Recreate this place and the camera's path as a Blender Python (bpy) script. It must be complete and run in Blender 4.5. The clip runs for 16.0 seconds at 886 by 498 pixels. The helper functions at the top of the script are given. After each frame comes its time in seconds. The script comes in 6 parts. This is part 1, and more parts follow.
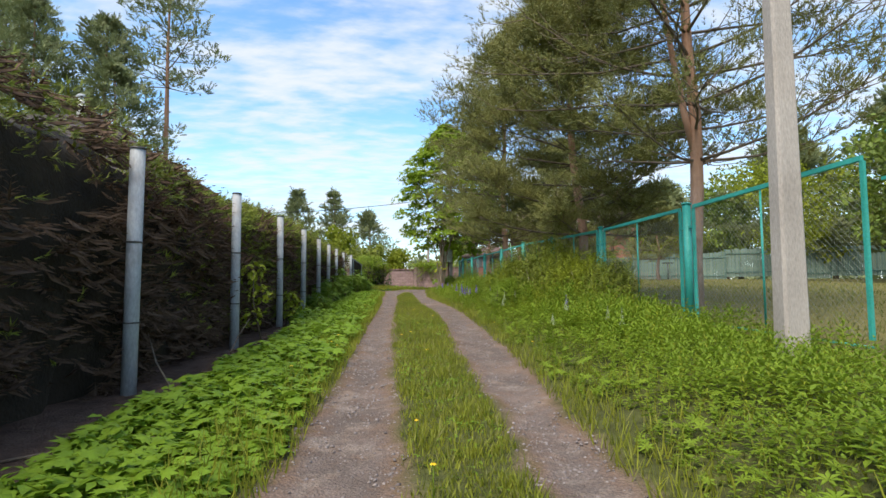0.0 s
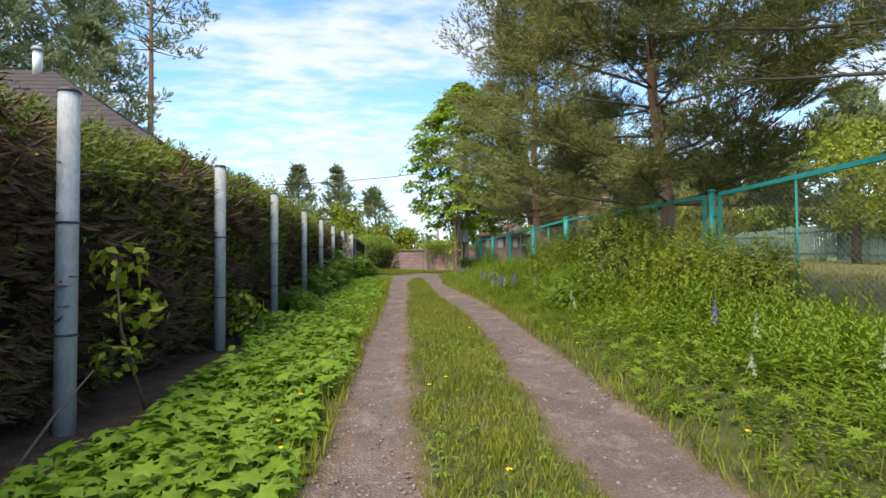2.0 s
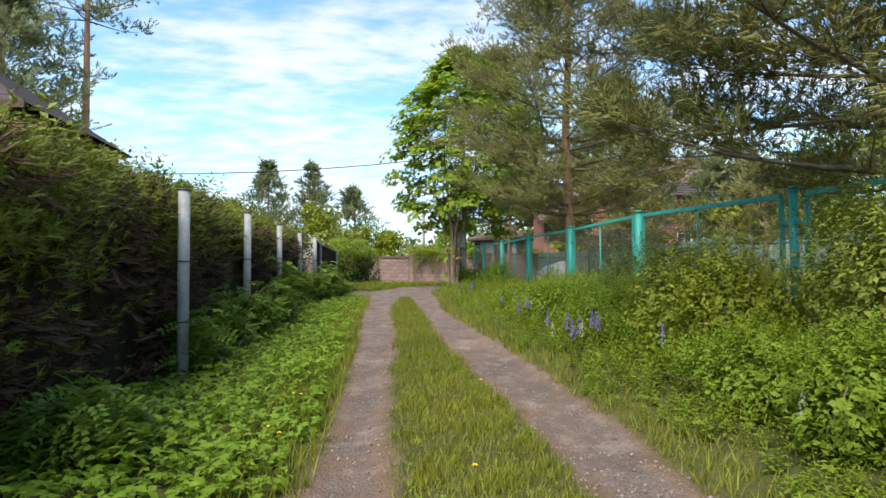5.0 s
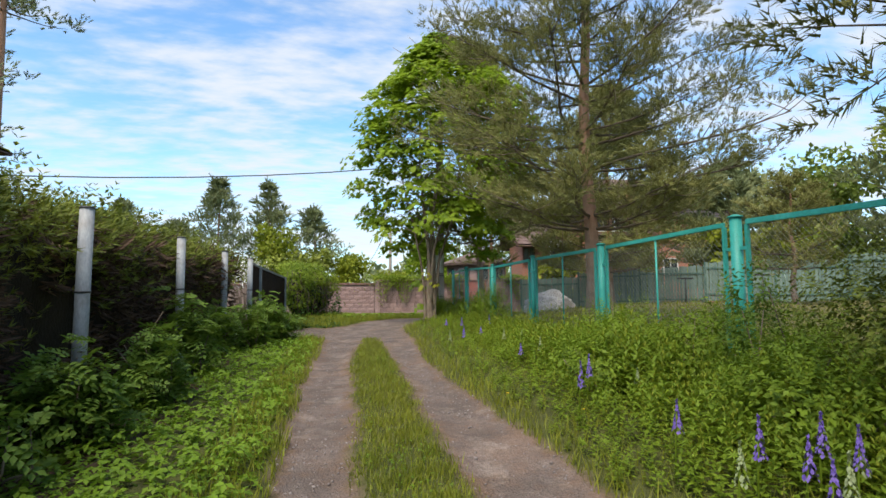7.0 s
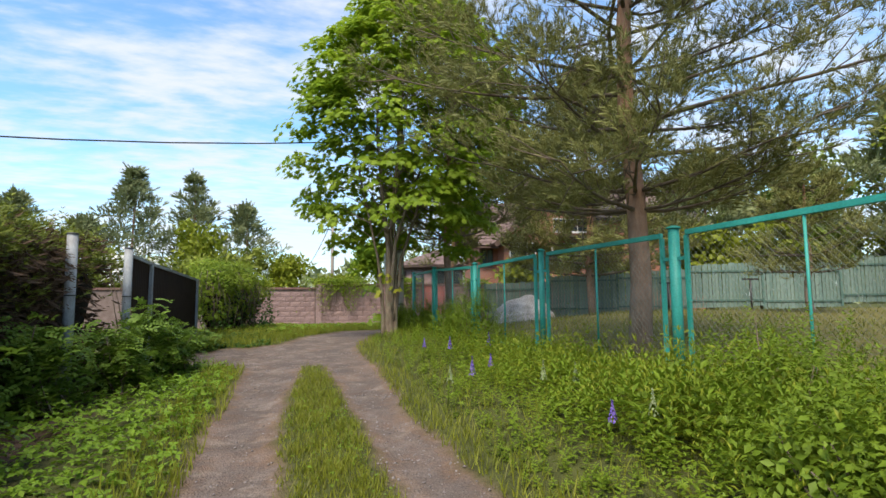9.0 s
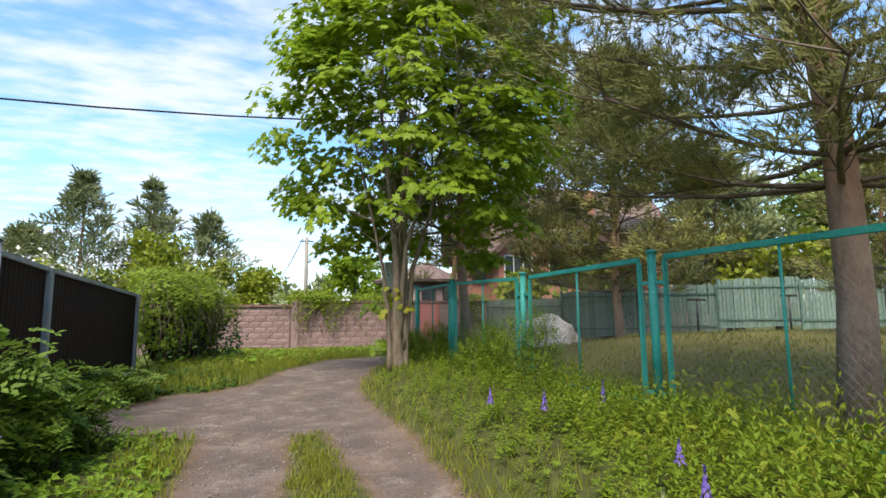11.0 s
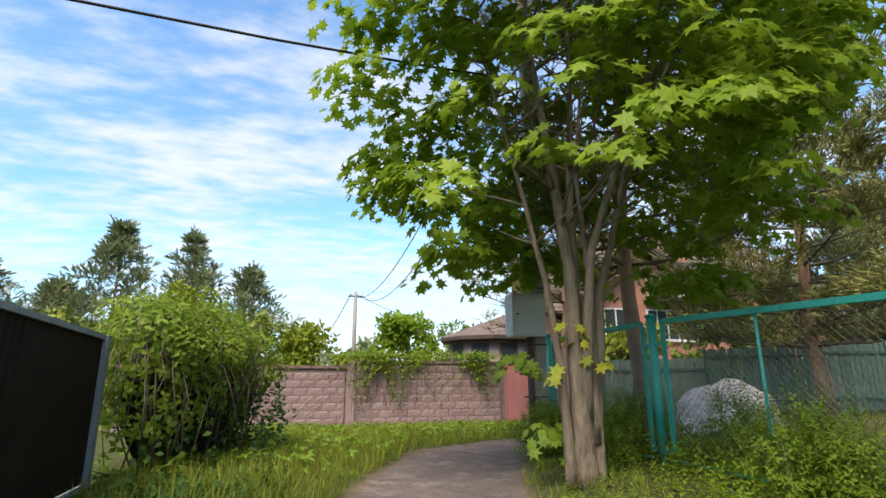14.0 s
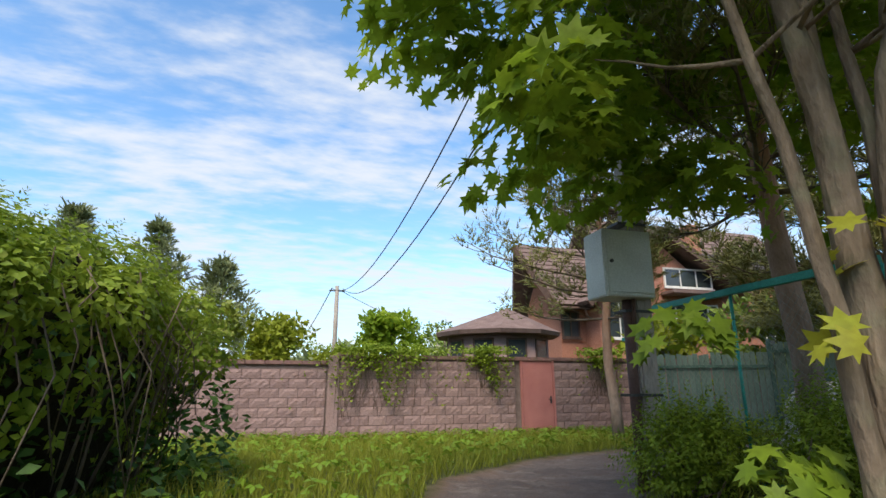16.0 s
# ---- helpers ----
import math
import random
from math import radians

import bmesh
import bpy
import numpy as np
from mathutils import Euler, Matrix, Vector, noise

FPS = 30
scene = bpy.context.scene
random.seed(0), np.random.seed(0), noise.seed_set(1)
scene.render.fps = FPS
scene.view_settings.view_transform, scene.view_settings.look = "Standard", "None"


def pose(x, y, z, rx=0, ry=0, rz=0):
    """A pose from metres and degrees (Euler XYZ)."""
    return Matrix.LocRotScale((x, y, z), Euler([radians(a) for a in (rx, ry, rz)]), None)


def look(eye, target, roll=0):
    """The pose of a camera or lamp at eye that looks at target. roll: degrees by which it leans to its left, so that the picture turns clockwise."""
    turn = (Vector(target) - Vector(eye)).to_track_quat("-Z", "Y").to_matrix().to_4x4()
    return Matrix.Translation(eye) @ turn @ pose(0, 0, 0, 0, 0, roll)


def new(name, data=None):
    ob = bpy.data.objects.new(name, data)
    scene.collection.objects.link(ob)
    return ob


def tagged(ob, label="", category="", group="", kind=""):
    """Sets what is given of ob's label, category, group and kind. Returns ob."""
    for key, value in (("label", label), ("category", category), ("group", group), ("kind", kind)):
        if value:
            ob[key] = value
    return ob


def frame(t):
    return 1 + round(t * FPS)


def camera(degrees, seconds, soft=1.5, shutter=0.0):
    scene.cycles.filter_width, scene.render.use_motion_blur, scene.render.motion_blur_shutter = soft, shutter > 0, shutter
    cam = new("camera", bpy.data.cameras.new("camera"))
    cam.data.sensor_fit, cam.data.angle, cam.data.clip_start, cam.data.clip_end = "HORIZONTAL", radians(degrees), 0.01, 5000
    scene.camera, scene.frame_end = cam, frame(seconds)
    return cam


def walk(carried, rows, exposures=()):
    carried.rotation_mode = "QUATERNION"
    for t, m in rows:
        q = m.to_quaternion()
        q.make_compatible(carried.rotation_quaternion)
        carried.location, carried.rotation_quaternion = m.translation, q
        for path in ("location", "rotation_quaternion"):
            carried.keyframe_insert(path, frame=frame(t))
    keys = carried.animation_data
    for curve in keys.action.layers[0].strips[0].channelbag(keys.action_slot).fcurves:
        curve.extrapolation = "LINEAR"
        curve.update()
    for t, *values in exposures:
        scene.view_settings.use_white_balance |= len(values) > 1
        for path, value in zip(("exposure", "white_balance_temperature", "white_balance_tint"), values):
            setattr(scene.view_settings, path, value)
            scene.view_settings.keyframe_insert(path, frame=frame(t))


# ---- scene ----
cam = camera(79.2, 16.0)
METRES, EYE, TILT, LEAN, TURN = 30.0, 1.11, 0.0, 0.0, -3.3
ROWS = [
    (0.0, 0.0, 0.0, 0.0, 0.02, 3.9, 0.27),
    (0.5, -0.0035, 0.034, 0.0007, 0.14, 3.69, 0.29),
    (1.0, -0.0076, 0.0676, 0.0019, 0.37, 3.01, 0.23),
    (1.5, -0.0105, 0.1034, 0.0041, 0.55, 2.34, 0.29),
    (2.0, -0.0161, 0.137, 0.0062, 0.68, 1.76, 0.25),
    (2.5, -0.021, 0.1716, 0.007, 0.88, 1.52, 0.23),
    (3.0, -0.0243, 0.204, 0.0087, 1.04, 0.83, 0.24),
    (3.5, -0.0271, 0.2382, 0.0106, 0.98, 0.69, 0.33),
    (4.0, -0.028, 0.2693, 0.0132, 0.46, 0.89, 0.33),
    (6.5, -0.0392, 0.4351, 0.0207, -4.03, 4.53, 0.45),
    (7.0, -0.0407, 0.4665, 0.0218, -4.96, 4.95, 0.44),
    (7.5, -0.0425, 0.5, 0.0225, -5.96, 5.2, 0.48),
    (8.0, -0.0442, 0.5329, 0.0225, -7.48, 5.49, 0.47),
    (10.5, -0.0599, 0.6798, 0.0275, -14.77, 5.29, 0.53),
    (11.0, -0.0639, 0.708, 0.028, -14.5, 7.17, 0.53),
    (11.5, -0.0699, 0.7356, 0.0285, -13.83, 8.16, 0.45),
    (12.0, -0.0732, 0.7648, 0.0284, -12.84, 9.49, 0.35),
    (12.5, -0.0769, 0.7934, 0.0285, -11.99, 10.69, 0.28),
    (13.0, -0.0788, 0.8228, 0.0284, -11.48, 11.67, 0.28),
    (13.5, -0.0819, 0.8509, 0.0278, -10.95, 13.11, 0.21),
    (14.0, -0.0855, 0.8799, 0.0272, -10.48, 14.08, 0.2),
    (14.5, -0.0874, 0.9072, 0.0273, -10.2, 15.64, 0.14),
    (15.0, -0.088, 0.9374, 0.0254, -10.54, 16.92, 0.08),
    (15.5, -0.088, 0.9647, 0.0238, -11.47, 16.73, 0.05),
    (16.0, -0.0867, 0.994, 0.0222, -12.64, 14.67, 0.17),
]
walk(cam, [(t, pose(0, 0, EYE, TILT, LEAN, TURN) @ pose(METRES * x, METRES * y, METRES * z, 90 + pitch, roll, yaw)) for t, x, y, z, yaw, pitch, roll in ROWS],
     [(0.0, 0.24), (2.0, 0.40), (4.0, 0.54), (7.0, 0.18), (8.0, 0.15), (10.5, 0.42), (11.5, 0.40), (13.0, 0.34), (15.0, 0.29), (16.0, 0.16)])

# ---------------------------------------------------------------- world and sun
SUN_ELEV, SUN_AZ = 54.0, 215.0          # degrees; azimuth clockwise from +y
wd = bpy.data.worlds.new("sky")
scene.world = wd
wd.use_nodes = True
wn, wl = wd.node_tree.nodes, wd.node_tree.links
wn.clear()
w_out = wn.new("ShaderNodeOutputWorld")
w_bg = wn.new("ShaderNodeBackground")
w_sky = wn.new("ShaderNodeTexSky")
w_sky.sky_type, w_sky.sun_disc = "NISHITA", False
w_sky.sun_elevation, w_sky.sun_rotation = radians(SUN_ELEV), radians(SUN_AZ)
w_sky.air_density, w_sky.dust_density, w_sky.ozone_density = 1.0, 0.6, 1.6
w_bg.inputs["Strength"].default_value = 0.15
w_tc = wn.new("ShaderNodeTexCoord")
w_sep = wn.new("ShaderNodeSeparateXYZ")
wl.new(w_tc.outputs["Generated"], w_sep.inputs[0])


def wmath(op, a, b=None):
    n = wn.new("ShaderNodeMath")
    n.operation = op
    for i, v in enumerate((a, b)):
        if v is None:
            continue
        if isinstance(v, (int, float)):
            n.inputs[i].default_value = v
        else:
            wl.new(v, n.inputs[i])
    return n.outputs[0]


w_z = wmath("ADD", wmath("MAXIMUM", w_sep.outputs[2], 0.0), 0.12)
w_comb = wn.new("ShaderNodeCombineXYZ")
wl.new(wmath("DIVIDE", w_sep.outputs[0], w_z), w_comb.inputs[0])
wl.new(wmath("DIVIDE", w_sep.outputs[1], w_z), w_comb.inputs[1])
w_map = wn.new("ShaderNodeMapping")
w_map.inputs["Rotation"].default_value = (0, 0, radians(-28))
w_map.inputs["Scale"].default_value = (0.9, 1.7, 1.0)
wl.new(w_comb.outputs[0], w_map.inputs[0])
w_n1 = wn.new("ShaderNodeTexNoise")
w_n1.inputs["Scale"].default_value, w_n1.inputs["Detail"].default_value, w_n1.inputs["Roughness"].default_value = 1.1, 7.0, 0.55
w_n1.inputs["Distortion"].default_value = 0.6
w_n2 = wn.new("ShaderNodeTexNoise")
w_n2.inputs["Scale"].default_value, w_n2.inputs["Detail"].default_value, w_n2.inputs["Roughness"].default_value = 6.5, 6.0, 0.55
wl.new(w_map.outputs[0], w_n1.inputs["Vector"])
wl.new(w_map.outputs[0], w_n2.inputs["Vector"])
w_sum = wmath("ADD", wmath("MULTIPLY", w_n1.outputs["Fac"], 0.58), wmath("MULTIPLY", w_n2.outputs["Fac"], 0.42))
# thin cloud is denser towards the horizon
w_low = wmath("MULTIPLY", wmath("POWER", wmath("SUBTRACT", 1.0, wmath("MAXIMUM", w_sep.outputs[2], 0.0)), 5.0), 0.13)
w_ramp = wn.new("ShaderNodeMapRange")
w_ramp.interpolation_type = "SMOOTHSTEP"
w_ramp.inputs["From Min"].default_value, w_ramp.inputs["From Max"].default_value = 0.40, 0.68
wl.new(wmath("ADD", w_sum, w_low), w_ramp.inputs["Value"])
w_mix = wn.new("ShaderNodeMix")
w_mix.data_type = "RGBA"
wl.new(wmath("MULTIPLY", w_ramp.outputs[0], 0.92), w_mix.inputs["Factor"])
w_gain = wn.new("ShaderNodeMix")
w_gain.data_type, w_gain.blend_type = "RGBA", "MULTIPLY"
w_gain.inputs["Factor"].default_value = 1.0
w_gain.inputs["B"].default_value = (1.25, 1.6, 1.75, 1)
wl.new(w_sky.outputs[0], w_gain.inputs["A"])
wl.new(w_gain.outputs["Result"], w_mix.inputs["A"])
w_mix.inputs["B"].default_value = (5.2, 5.45, 5.9, 1)
wl.new(w_mix.outputs["Result"], w_bg.inputs["Color"])
wl.new(w_bg.outputs[0], w_out.inputs[0])

sun = new("sun", bpy.data.lights.new("sun", "SUN"))
sun.data.energy, sun.data.angle, sun.data.color = 5.0, radians(36), (1.0, 0.88, 0.72)
_a, _e = radians(SUN_AZ), radians(SUN_ELEV)
sun_dir = Vector((math.sin(_a) * math.cos(_e), math.cos(_a) * math.cos(_e), math.sin(_e)))
sun.matrix_world = look(sun_dir * 100, (0, 0, 0))

rng = np.random.default_rng(7)


# ---------------------------------------------------------------- materials
def material(name, c1, c2, scale=6.0, rough=0.85, bump=0.3, fine=60.0, island=0.0, obj_var=0.0, metal=0.0, translucent=0.0, c3=None, spec=0.3, stretch=(1, 1, 1), c3_amount=0.5):
    """Two colours mixed by coarse noise, grain by fine noise, relief by both; c3 adds stains or dry patches."""
    m = bpy.data.materials.new(name)
    m.use_nodes = True
    nt = m.node_tree
    n, l = nt.nodes, nt.links
    p = n["Principled BSDF"]
    p.inputs["Roughness"].default_value, p.inputs["Metallic"].default_value = rough, metal
    p.inputs["Specular IOR Level"].default_value = spec
    tc = n.new("ShaderNodeTexCoord")
    mp = n.new("ShaderNodeMapping")
    mp.inputs["Scale"].default_value = stretch
    l.new(tc.outputs["Object"], mp.inputs[0])
    na = n.new("ShaderNodeTexNoise")
    na.inputs["Scale"].default_value, na.inputs["Detail"].default_value = scale, 5
    nb = n.new("ShaderNodeTexNoise")
    nb.inputs["Scale"].default_value, nb.inputs["Detail"].default_value = fine, 3
    l.new(mp.outputs[0], na.inputs["Vector"]), l.new(mp.outputs[0], nb.inputs["Vector"])
    ra = n.new("ShaderNodeMapRange")
    ra.inputs["From Min"].default_value, ra.inputs["From Max"].default_value = 0.3, 0.7
    l.new(na.outputs["Fac"], ra.inputs["Value"])
    fac = ra.outputs[0]
    if island or obj_var:
        if obj_var:
            src = n.new("ShaderNodeObjectInfo").outputs["Random"]
        else:
            src = n.new("ShaderNodeNewGeometry").outputs["Random Per Island"]
        a = n.new("ShaderNodeMix")
        a.inputs["Factor"].default_value = island or obj_var
        l.new(fac, a.inputs["A"]), l.new(src, a.inputs["B"])
        fac = a.outputs["Result"]
    mx = n.new("ShaderNodeMix")
    mx.data_type = "RGBA"
    mx.inputs["A"].default_value, mx.inputs["B"].default_value = (*c1, 1), (*c2, 1)
    l.new(fac, mx.inputs["Factor"])
    col = mx.outputs["Result"]
    if c3:
        nc = n.new("ShaderNodeTexNoise")
        nc.inputs["Scale"].default_value, nc.inputs["Detail"].default_value = scale * 0.45, 6
        l.new(tc.outputs["Object"], nc.inputs["Vector"])
        rc = n.new("ShaderNodeMapRange")
        rc.inputs["From Min"].default_value, rc.inputs["From Max"].default_value = 0.52, 0.66
        rc.inputs["To Max"].default_value = c3_amount
        l.new(nc.outputs["Fac"], rc.inputs["Value"])
        m3 = n.new("ShaderNodeMix")
        m3.data_type = "RGBA"
        m3.inputs["B"].default_value = (*c3, 1)
        l.new(col, m3.inputs["A"]), l.new(rc.outputs[0], m3.inputs["Factor"])
        col = m3.outputs["Result"]
    bw = n.new("ShaderNodeMix")
    bw.data_type, bw.blend_type = "RGBA", "OVERLAY"
    bw.inputs["Factor"].default_value = 0.35
    l.new(col, bw.inputs["A"]), l.new(nb.outputs["Fac"], bw.inputs["B"])
    l.new(bw.outputs["Result"], p.inputs["Base Color"])
    if bump:
        ad = n.new("ShaderNodeMath")
        ad.operation = "ADD"
        l.new(na.outputs["Fac"], ad.inputs[0]), l.new(nb.outputs["Fac"], ad.inputs[1])
        bp = n.new("ShaderNodeBump")
        bp.inputs["Strength"].default_value, bp.inputs["Distance"].default_value = bump, 0.02
        l.new(ad.outputs[0], bp.inputs["Height"]), l.new(bp.outputs[0], p.inputs["Normal"])
    if translucent:
        tr = n.new("ShaderNodeBsdfTranslucent")
        l.new(bw.outputs["Result"], tr.inputs["Color"])
        ms = n.new("ShaderNodeMixShader")
        ms.inputs[0].default_value = translucent
        l.new(p.outputs[0], ms.inputs[1]), l.new(tr.outputs[0], ms.inputs[2])
        l.new(ms.outputs[0], n["Material Output"].inputs["Surface"])
    return m


def leaf_mat(name, c1, c2, tr=0.35, rough=0.55):
    return material(name, c1, c2, scale=0.8, rough=rough, bump=0, fine=25, island=0.5, translucent=tr, spec=0.25)


M_GRASS = leaf_mat("grass", (0.115, 0.155, 0.014), (0.3, 0.31, 0.036))
M_GRASS_DRY = leaf_mat("lawn_grass", (0.12, 0.145, 0.03), (0.24, 0.23, 0.07))
M_WEED = leaf_mat("weed_leaf", (0.12, 0.215, 0.014), (0.2, 0.31, 0.024))
M_WEED_R = leaf_mat("nettle_leaf", (0.125, 0.2, 0.014), (0.215, 0.3, 0.025))
M_BUSH = leaf_mat("bush_leaf", (0.165, 0.21, 0.014), (0.285, 0.32, 0.028))
M_ROWAN = leaf_mat("rowan_leaf", (0.08, 0.15, 0.018), (0.18, 0.27, 0.036))
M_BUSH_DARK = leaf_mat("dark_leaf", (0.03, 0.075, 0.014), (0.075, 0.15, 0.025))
M_MAPLE = leaf_mat("maple_leaf", (0.14, 0.24, 0.014), (0.34, 0.44, 0.035), tr=0.5)
M_MAPLE_Y = leaf_mat("yellowing_leaf", (0.42, 0.36, 0.03), (0.30, 0.36, 0.04), tr=0.4)
M_VINE = leaf_mat("vine_leaf", (0.12, 0.2, 0.014), (0.32, 0.4, 0.045), tr=0.42)
M_NEEDLE = leaf_mat("pine_needle", (0.13, 0.145, 0.04), (0.28, 0.27, 0.085), tr=0.15)
# paler and bluer than the near needles: distance haze mixed into the colour
M_NEEDLE_HAZED = leaf_mat("hazed_needle", (0.145, 0.18, 0.08), (0.28, 0.31, 0.135), tr=0.15)
M_FAR_LEAF = leaf_mat("far_leaf", (0.11, 0.17, 0.03), (0.21, 0.27, 0.045), tr=0.2)
M_HEDGE_BROWN = leaf_mat("hedge_dry", (0.045, 0.028, 0.019), (0.145, 0.095, 0.06), tr=0.05, rough=0.9)
M_HEDGE_GREEN = leaf_mat("hedge_green", (0.085, 0.12, 0.014), (0.25, 0.28, 0.036), tr=0.15)
# near-black stand-in for the unlit depth inside the hedge and vine thicket
M_SHADE_CORE = material("shaded_inside", (0.012, 0.009, 0.005), (0.03, 0.022, 0.012), scale=3, bump=1.0, fine=30)
M_LUPIN = leaf_mat("lupin_flower", (0.10, 0.06, 0.33), (0.25, 0.17, 0.50), tr=0.2)
M_LUPIN_PALE = leaf_mat("lupin_bud", (0.2, 0.26, 0.11), (0.32, 0.36, 0.2), tr=0.2)
M_YELLOW = leaf_mat("dandelion", (0.75, 0.50, 0.02), (0.85, 0.62, 0.04), tr=0.1)
M_WHITE_FL = leaf_mat("white_flower", (0.75, 0.75, 0.7), (0.85, 0.85, 0.8), tr=0.2)


def pine_bark():
    """Grey scaly bark at the foot that turns thin and orange higher up."""
    m = material("pine_bark", (0.2, 0.15, 0.12), (0.34, 0.255, 0.2), scale=5, bump=1.0, fine=26, stretch=(1, 1, 0.4), c3=(0.10, 0.075, 0.06))
    n, l = m.node_tree.nodes, m.node_tree.links
    p = n["Principled BSDF"]
    old = p.inputs["Base Color"].links[0].from_socket
    tc, sep, rm = n.new("ShaderNodeTexCoord"), n.new("ShaderNodeSeparateXYZ"), n.new("ShaderNodeMapRange")
    rm.inputs["From Min"].default_value, rm.inputs["From Max"].default_value, rm.inputs["To Max"].default_value = 0.9, 3.4, 0.8
    mx = n.new("ShaderNodeMix")
    mx.data_type = "RGBA"
    mx.inputs["B"].default_value = (0.36, 0.19, 0.11, 1)
    l.new(tc.outputs["Object"], sep.inputs[0]), l.new(sep.outputs[2], rm.inputs["Value"])
    l.new(rm.outputs[0], mx.inputs["Factor"]), l.new(old, mx.inputs["A"]), l.new(mx.outputs["Result"], p.inputs["Base Color"])
    return m


M_PINE_BARK = pine_bark()
M_TWIG = material("twig", (0.10, 0.075, 0.055), (0.19, 0.15, 0.11), scale=8, bump=0.4)
M_MAPLE_BARK = material("maple_bark", (0.115, 0.085, 0.058), (0.26, 0.2, 0.142), scale=9, bump=1.0, fine=38, stretch=(1, 1, 0.3), c3=(0.16, 0.17, 0.10))
M_GREY_POST = material("galvanised", (0.24, 0.26, 0.28), (0.36, 0.385, 0.4), scale=4, rough=0.6, bump=0.2, stretch=(1, 1, 0.4), c3=(0.16, 0.13, 0.10))
M_CONCRETE = material("pole_concrete", (0.28, 0.25, 0.22), (0.4, 0.36, 0.32), scale=2.5, rough=0.9, bump=0.4, stretch=(1, 1, 0.3), c3=(0.30, 0.26, 0.22))
M_TEAL = material("teal_paint", (0.022, 0.24, 0.195), (0.045, 0.34, 0.285), scale=2.5, rough=0.5, bump=0.15, c3=(0.02, 0.22, 0.17), spec=0.4)
M_WIRE_MESH = material("wire", (0.16, 0.18, 0.16), (0.26, 0.28, 0.25), scale=10, rough=0.6, bump=0, metal=0.3)
M_FENCE_TEAL = material("weathered_teal_boards", (0.10, 0.165, 0.14), (0.22, 0.295, 0.255), scale=2.0, rough=0.85, bump=0.4, fine=40, obj_var=0.5, stretch=(1, 1, 0.25), c3=(0.20, 0.22, 0.19))
M_FENCE_RAIL = material("fence_rail", (0.06, 0.12, 0.10), (0.12, 0.2, 0.17), scale=3, bump=0.2)
M_GATE = material("brown_sheet", (0.02, 0.0115, 0.008), (0.034, 0.02, 0.014), scale=3, rough=0.75, bump=0.05, spec=0.12)
M_BLOCK = material("split_block", (0.235, 0.155, 0.145), (0.35, 0.24, 0.22), scale=3.0, rough=0.95, bump=0.9, fine=38, obj_var=0.55, c3=(0.25, 0.20, 0.18))
M_MORTAR = material("mortar", (0.17, 0.125, 0.11), (0.24, 0.18, 0.16), scale=5, bump=0.5)
M_CAP = material("wall_cap", (0.16, 0.09, 0.08), (0.26, 0.15, 0.13), scale=5, bump=0.6, c3=(0.10, 0.11, 0.05))
M_DOOR = material("pink_door", (0.40, 0.15, 0.135), (0.46, 0.19, 0.165), scale=2.5, rough=0.55, bump=0.05)
M_METAL_DARK = material("dark_metal", (0.05, 0.05, 0.05), (0.1, 0.1, 0.1), scale=8, rough=0.5, metal=0.6)
M_BOX = material("box_paint", (0.5, 0.52, 0.47), (0.62, 0.64, 0.58), scale=2.0, rough=0.5, bump=0.05, c3=(0.34, 0.33, 0.28))
M_PIPE = material("rusty_pipe", (0.07, 0.04, 0.035), (0.12, 0.07, 0.055), scale=8, rough=0.7)
M_BRICK_WALL = material("brick_wall_base", (0.33, 0.14, 0.09), (0.44, 0.21, 0.14), scale=9, rough=0.9, bump=0.8, fine=26, stretch=(1, 1, 3))
M_ROOF = material("roof_tiles", (0.13, 0.085, 0.075), (0.2, 0.14, 0.122), scale=3, rough=0.8, bump=0.4)
M_ROOF_DARK = material("dark_roof", (0.035, 0.027, 0.024), (0.07, 0.055, 0.05), scale=3, rough=0.8, bump=0.5, stretch=(1, 1, 4))
M_WOOD_TRIM = material("dark_trim", (0.07, 0.04, 0.03), (0.12, 0.075, 0.055), scale=6, rough=0.7)
M_WHITE = material("white_trim", (0.62, 0.60, 0.55), (0.72, 0.70, 0.66), scale=5, rough=0.6, bump=0.05)
M_GLASS = material("window_glass", (0.03, 0.04, 0.045), (0.05, 0.06, 0.065), scale=1, rough=0.08, bump=0, spec=0.8)
M_CABLE = material("cable", (0.02, 0.02, 0.022), (0.04, 0.04, 0.045), scale=10, rough=0.6, bump=0)
M_ROCK = material("pale_cover", (0.26, 0.235, 0.21), (0.5, 0.475, 0.45), scale=2.2, rough=0.6, bump=1.0, fine=9, c3=(0.2, 0.15, 0.115), c3_amount=0.85)
M_POLE_WOOD = material("pole_wood", (0.22, 0.19, 0.16), (0.33, 0.29, 0.25), scale=4, stretch=(1, 1, 0.2), bump=0.4)
M_STONE = material("gravel_stone", (0.12, 0.10, 0.095), (0.29, 0.255, 0.24), scale=9, rough=0.9, bump=0.3, island=0.7)


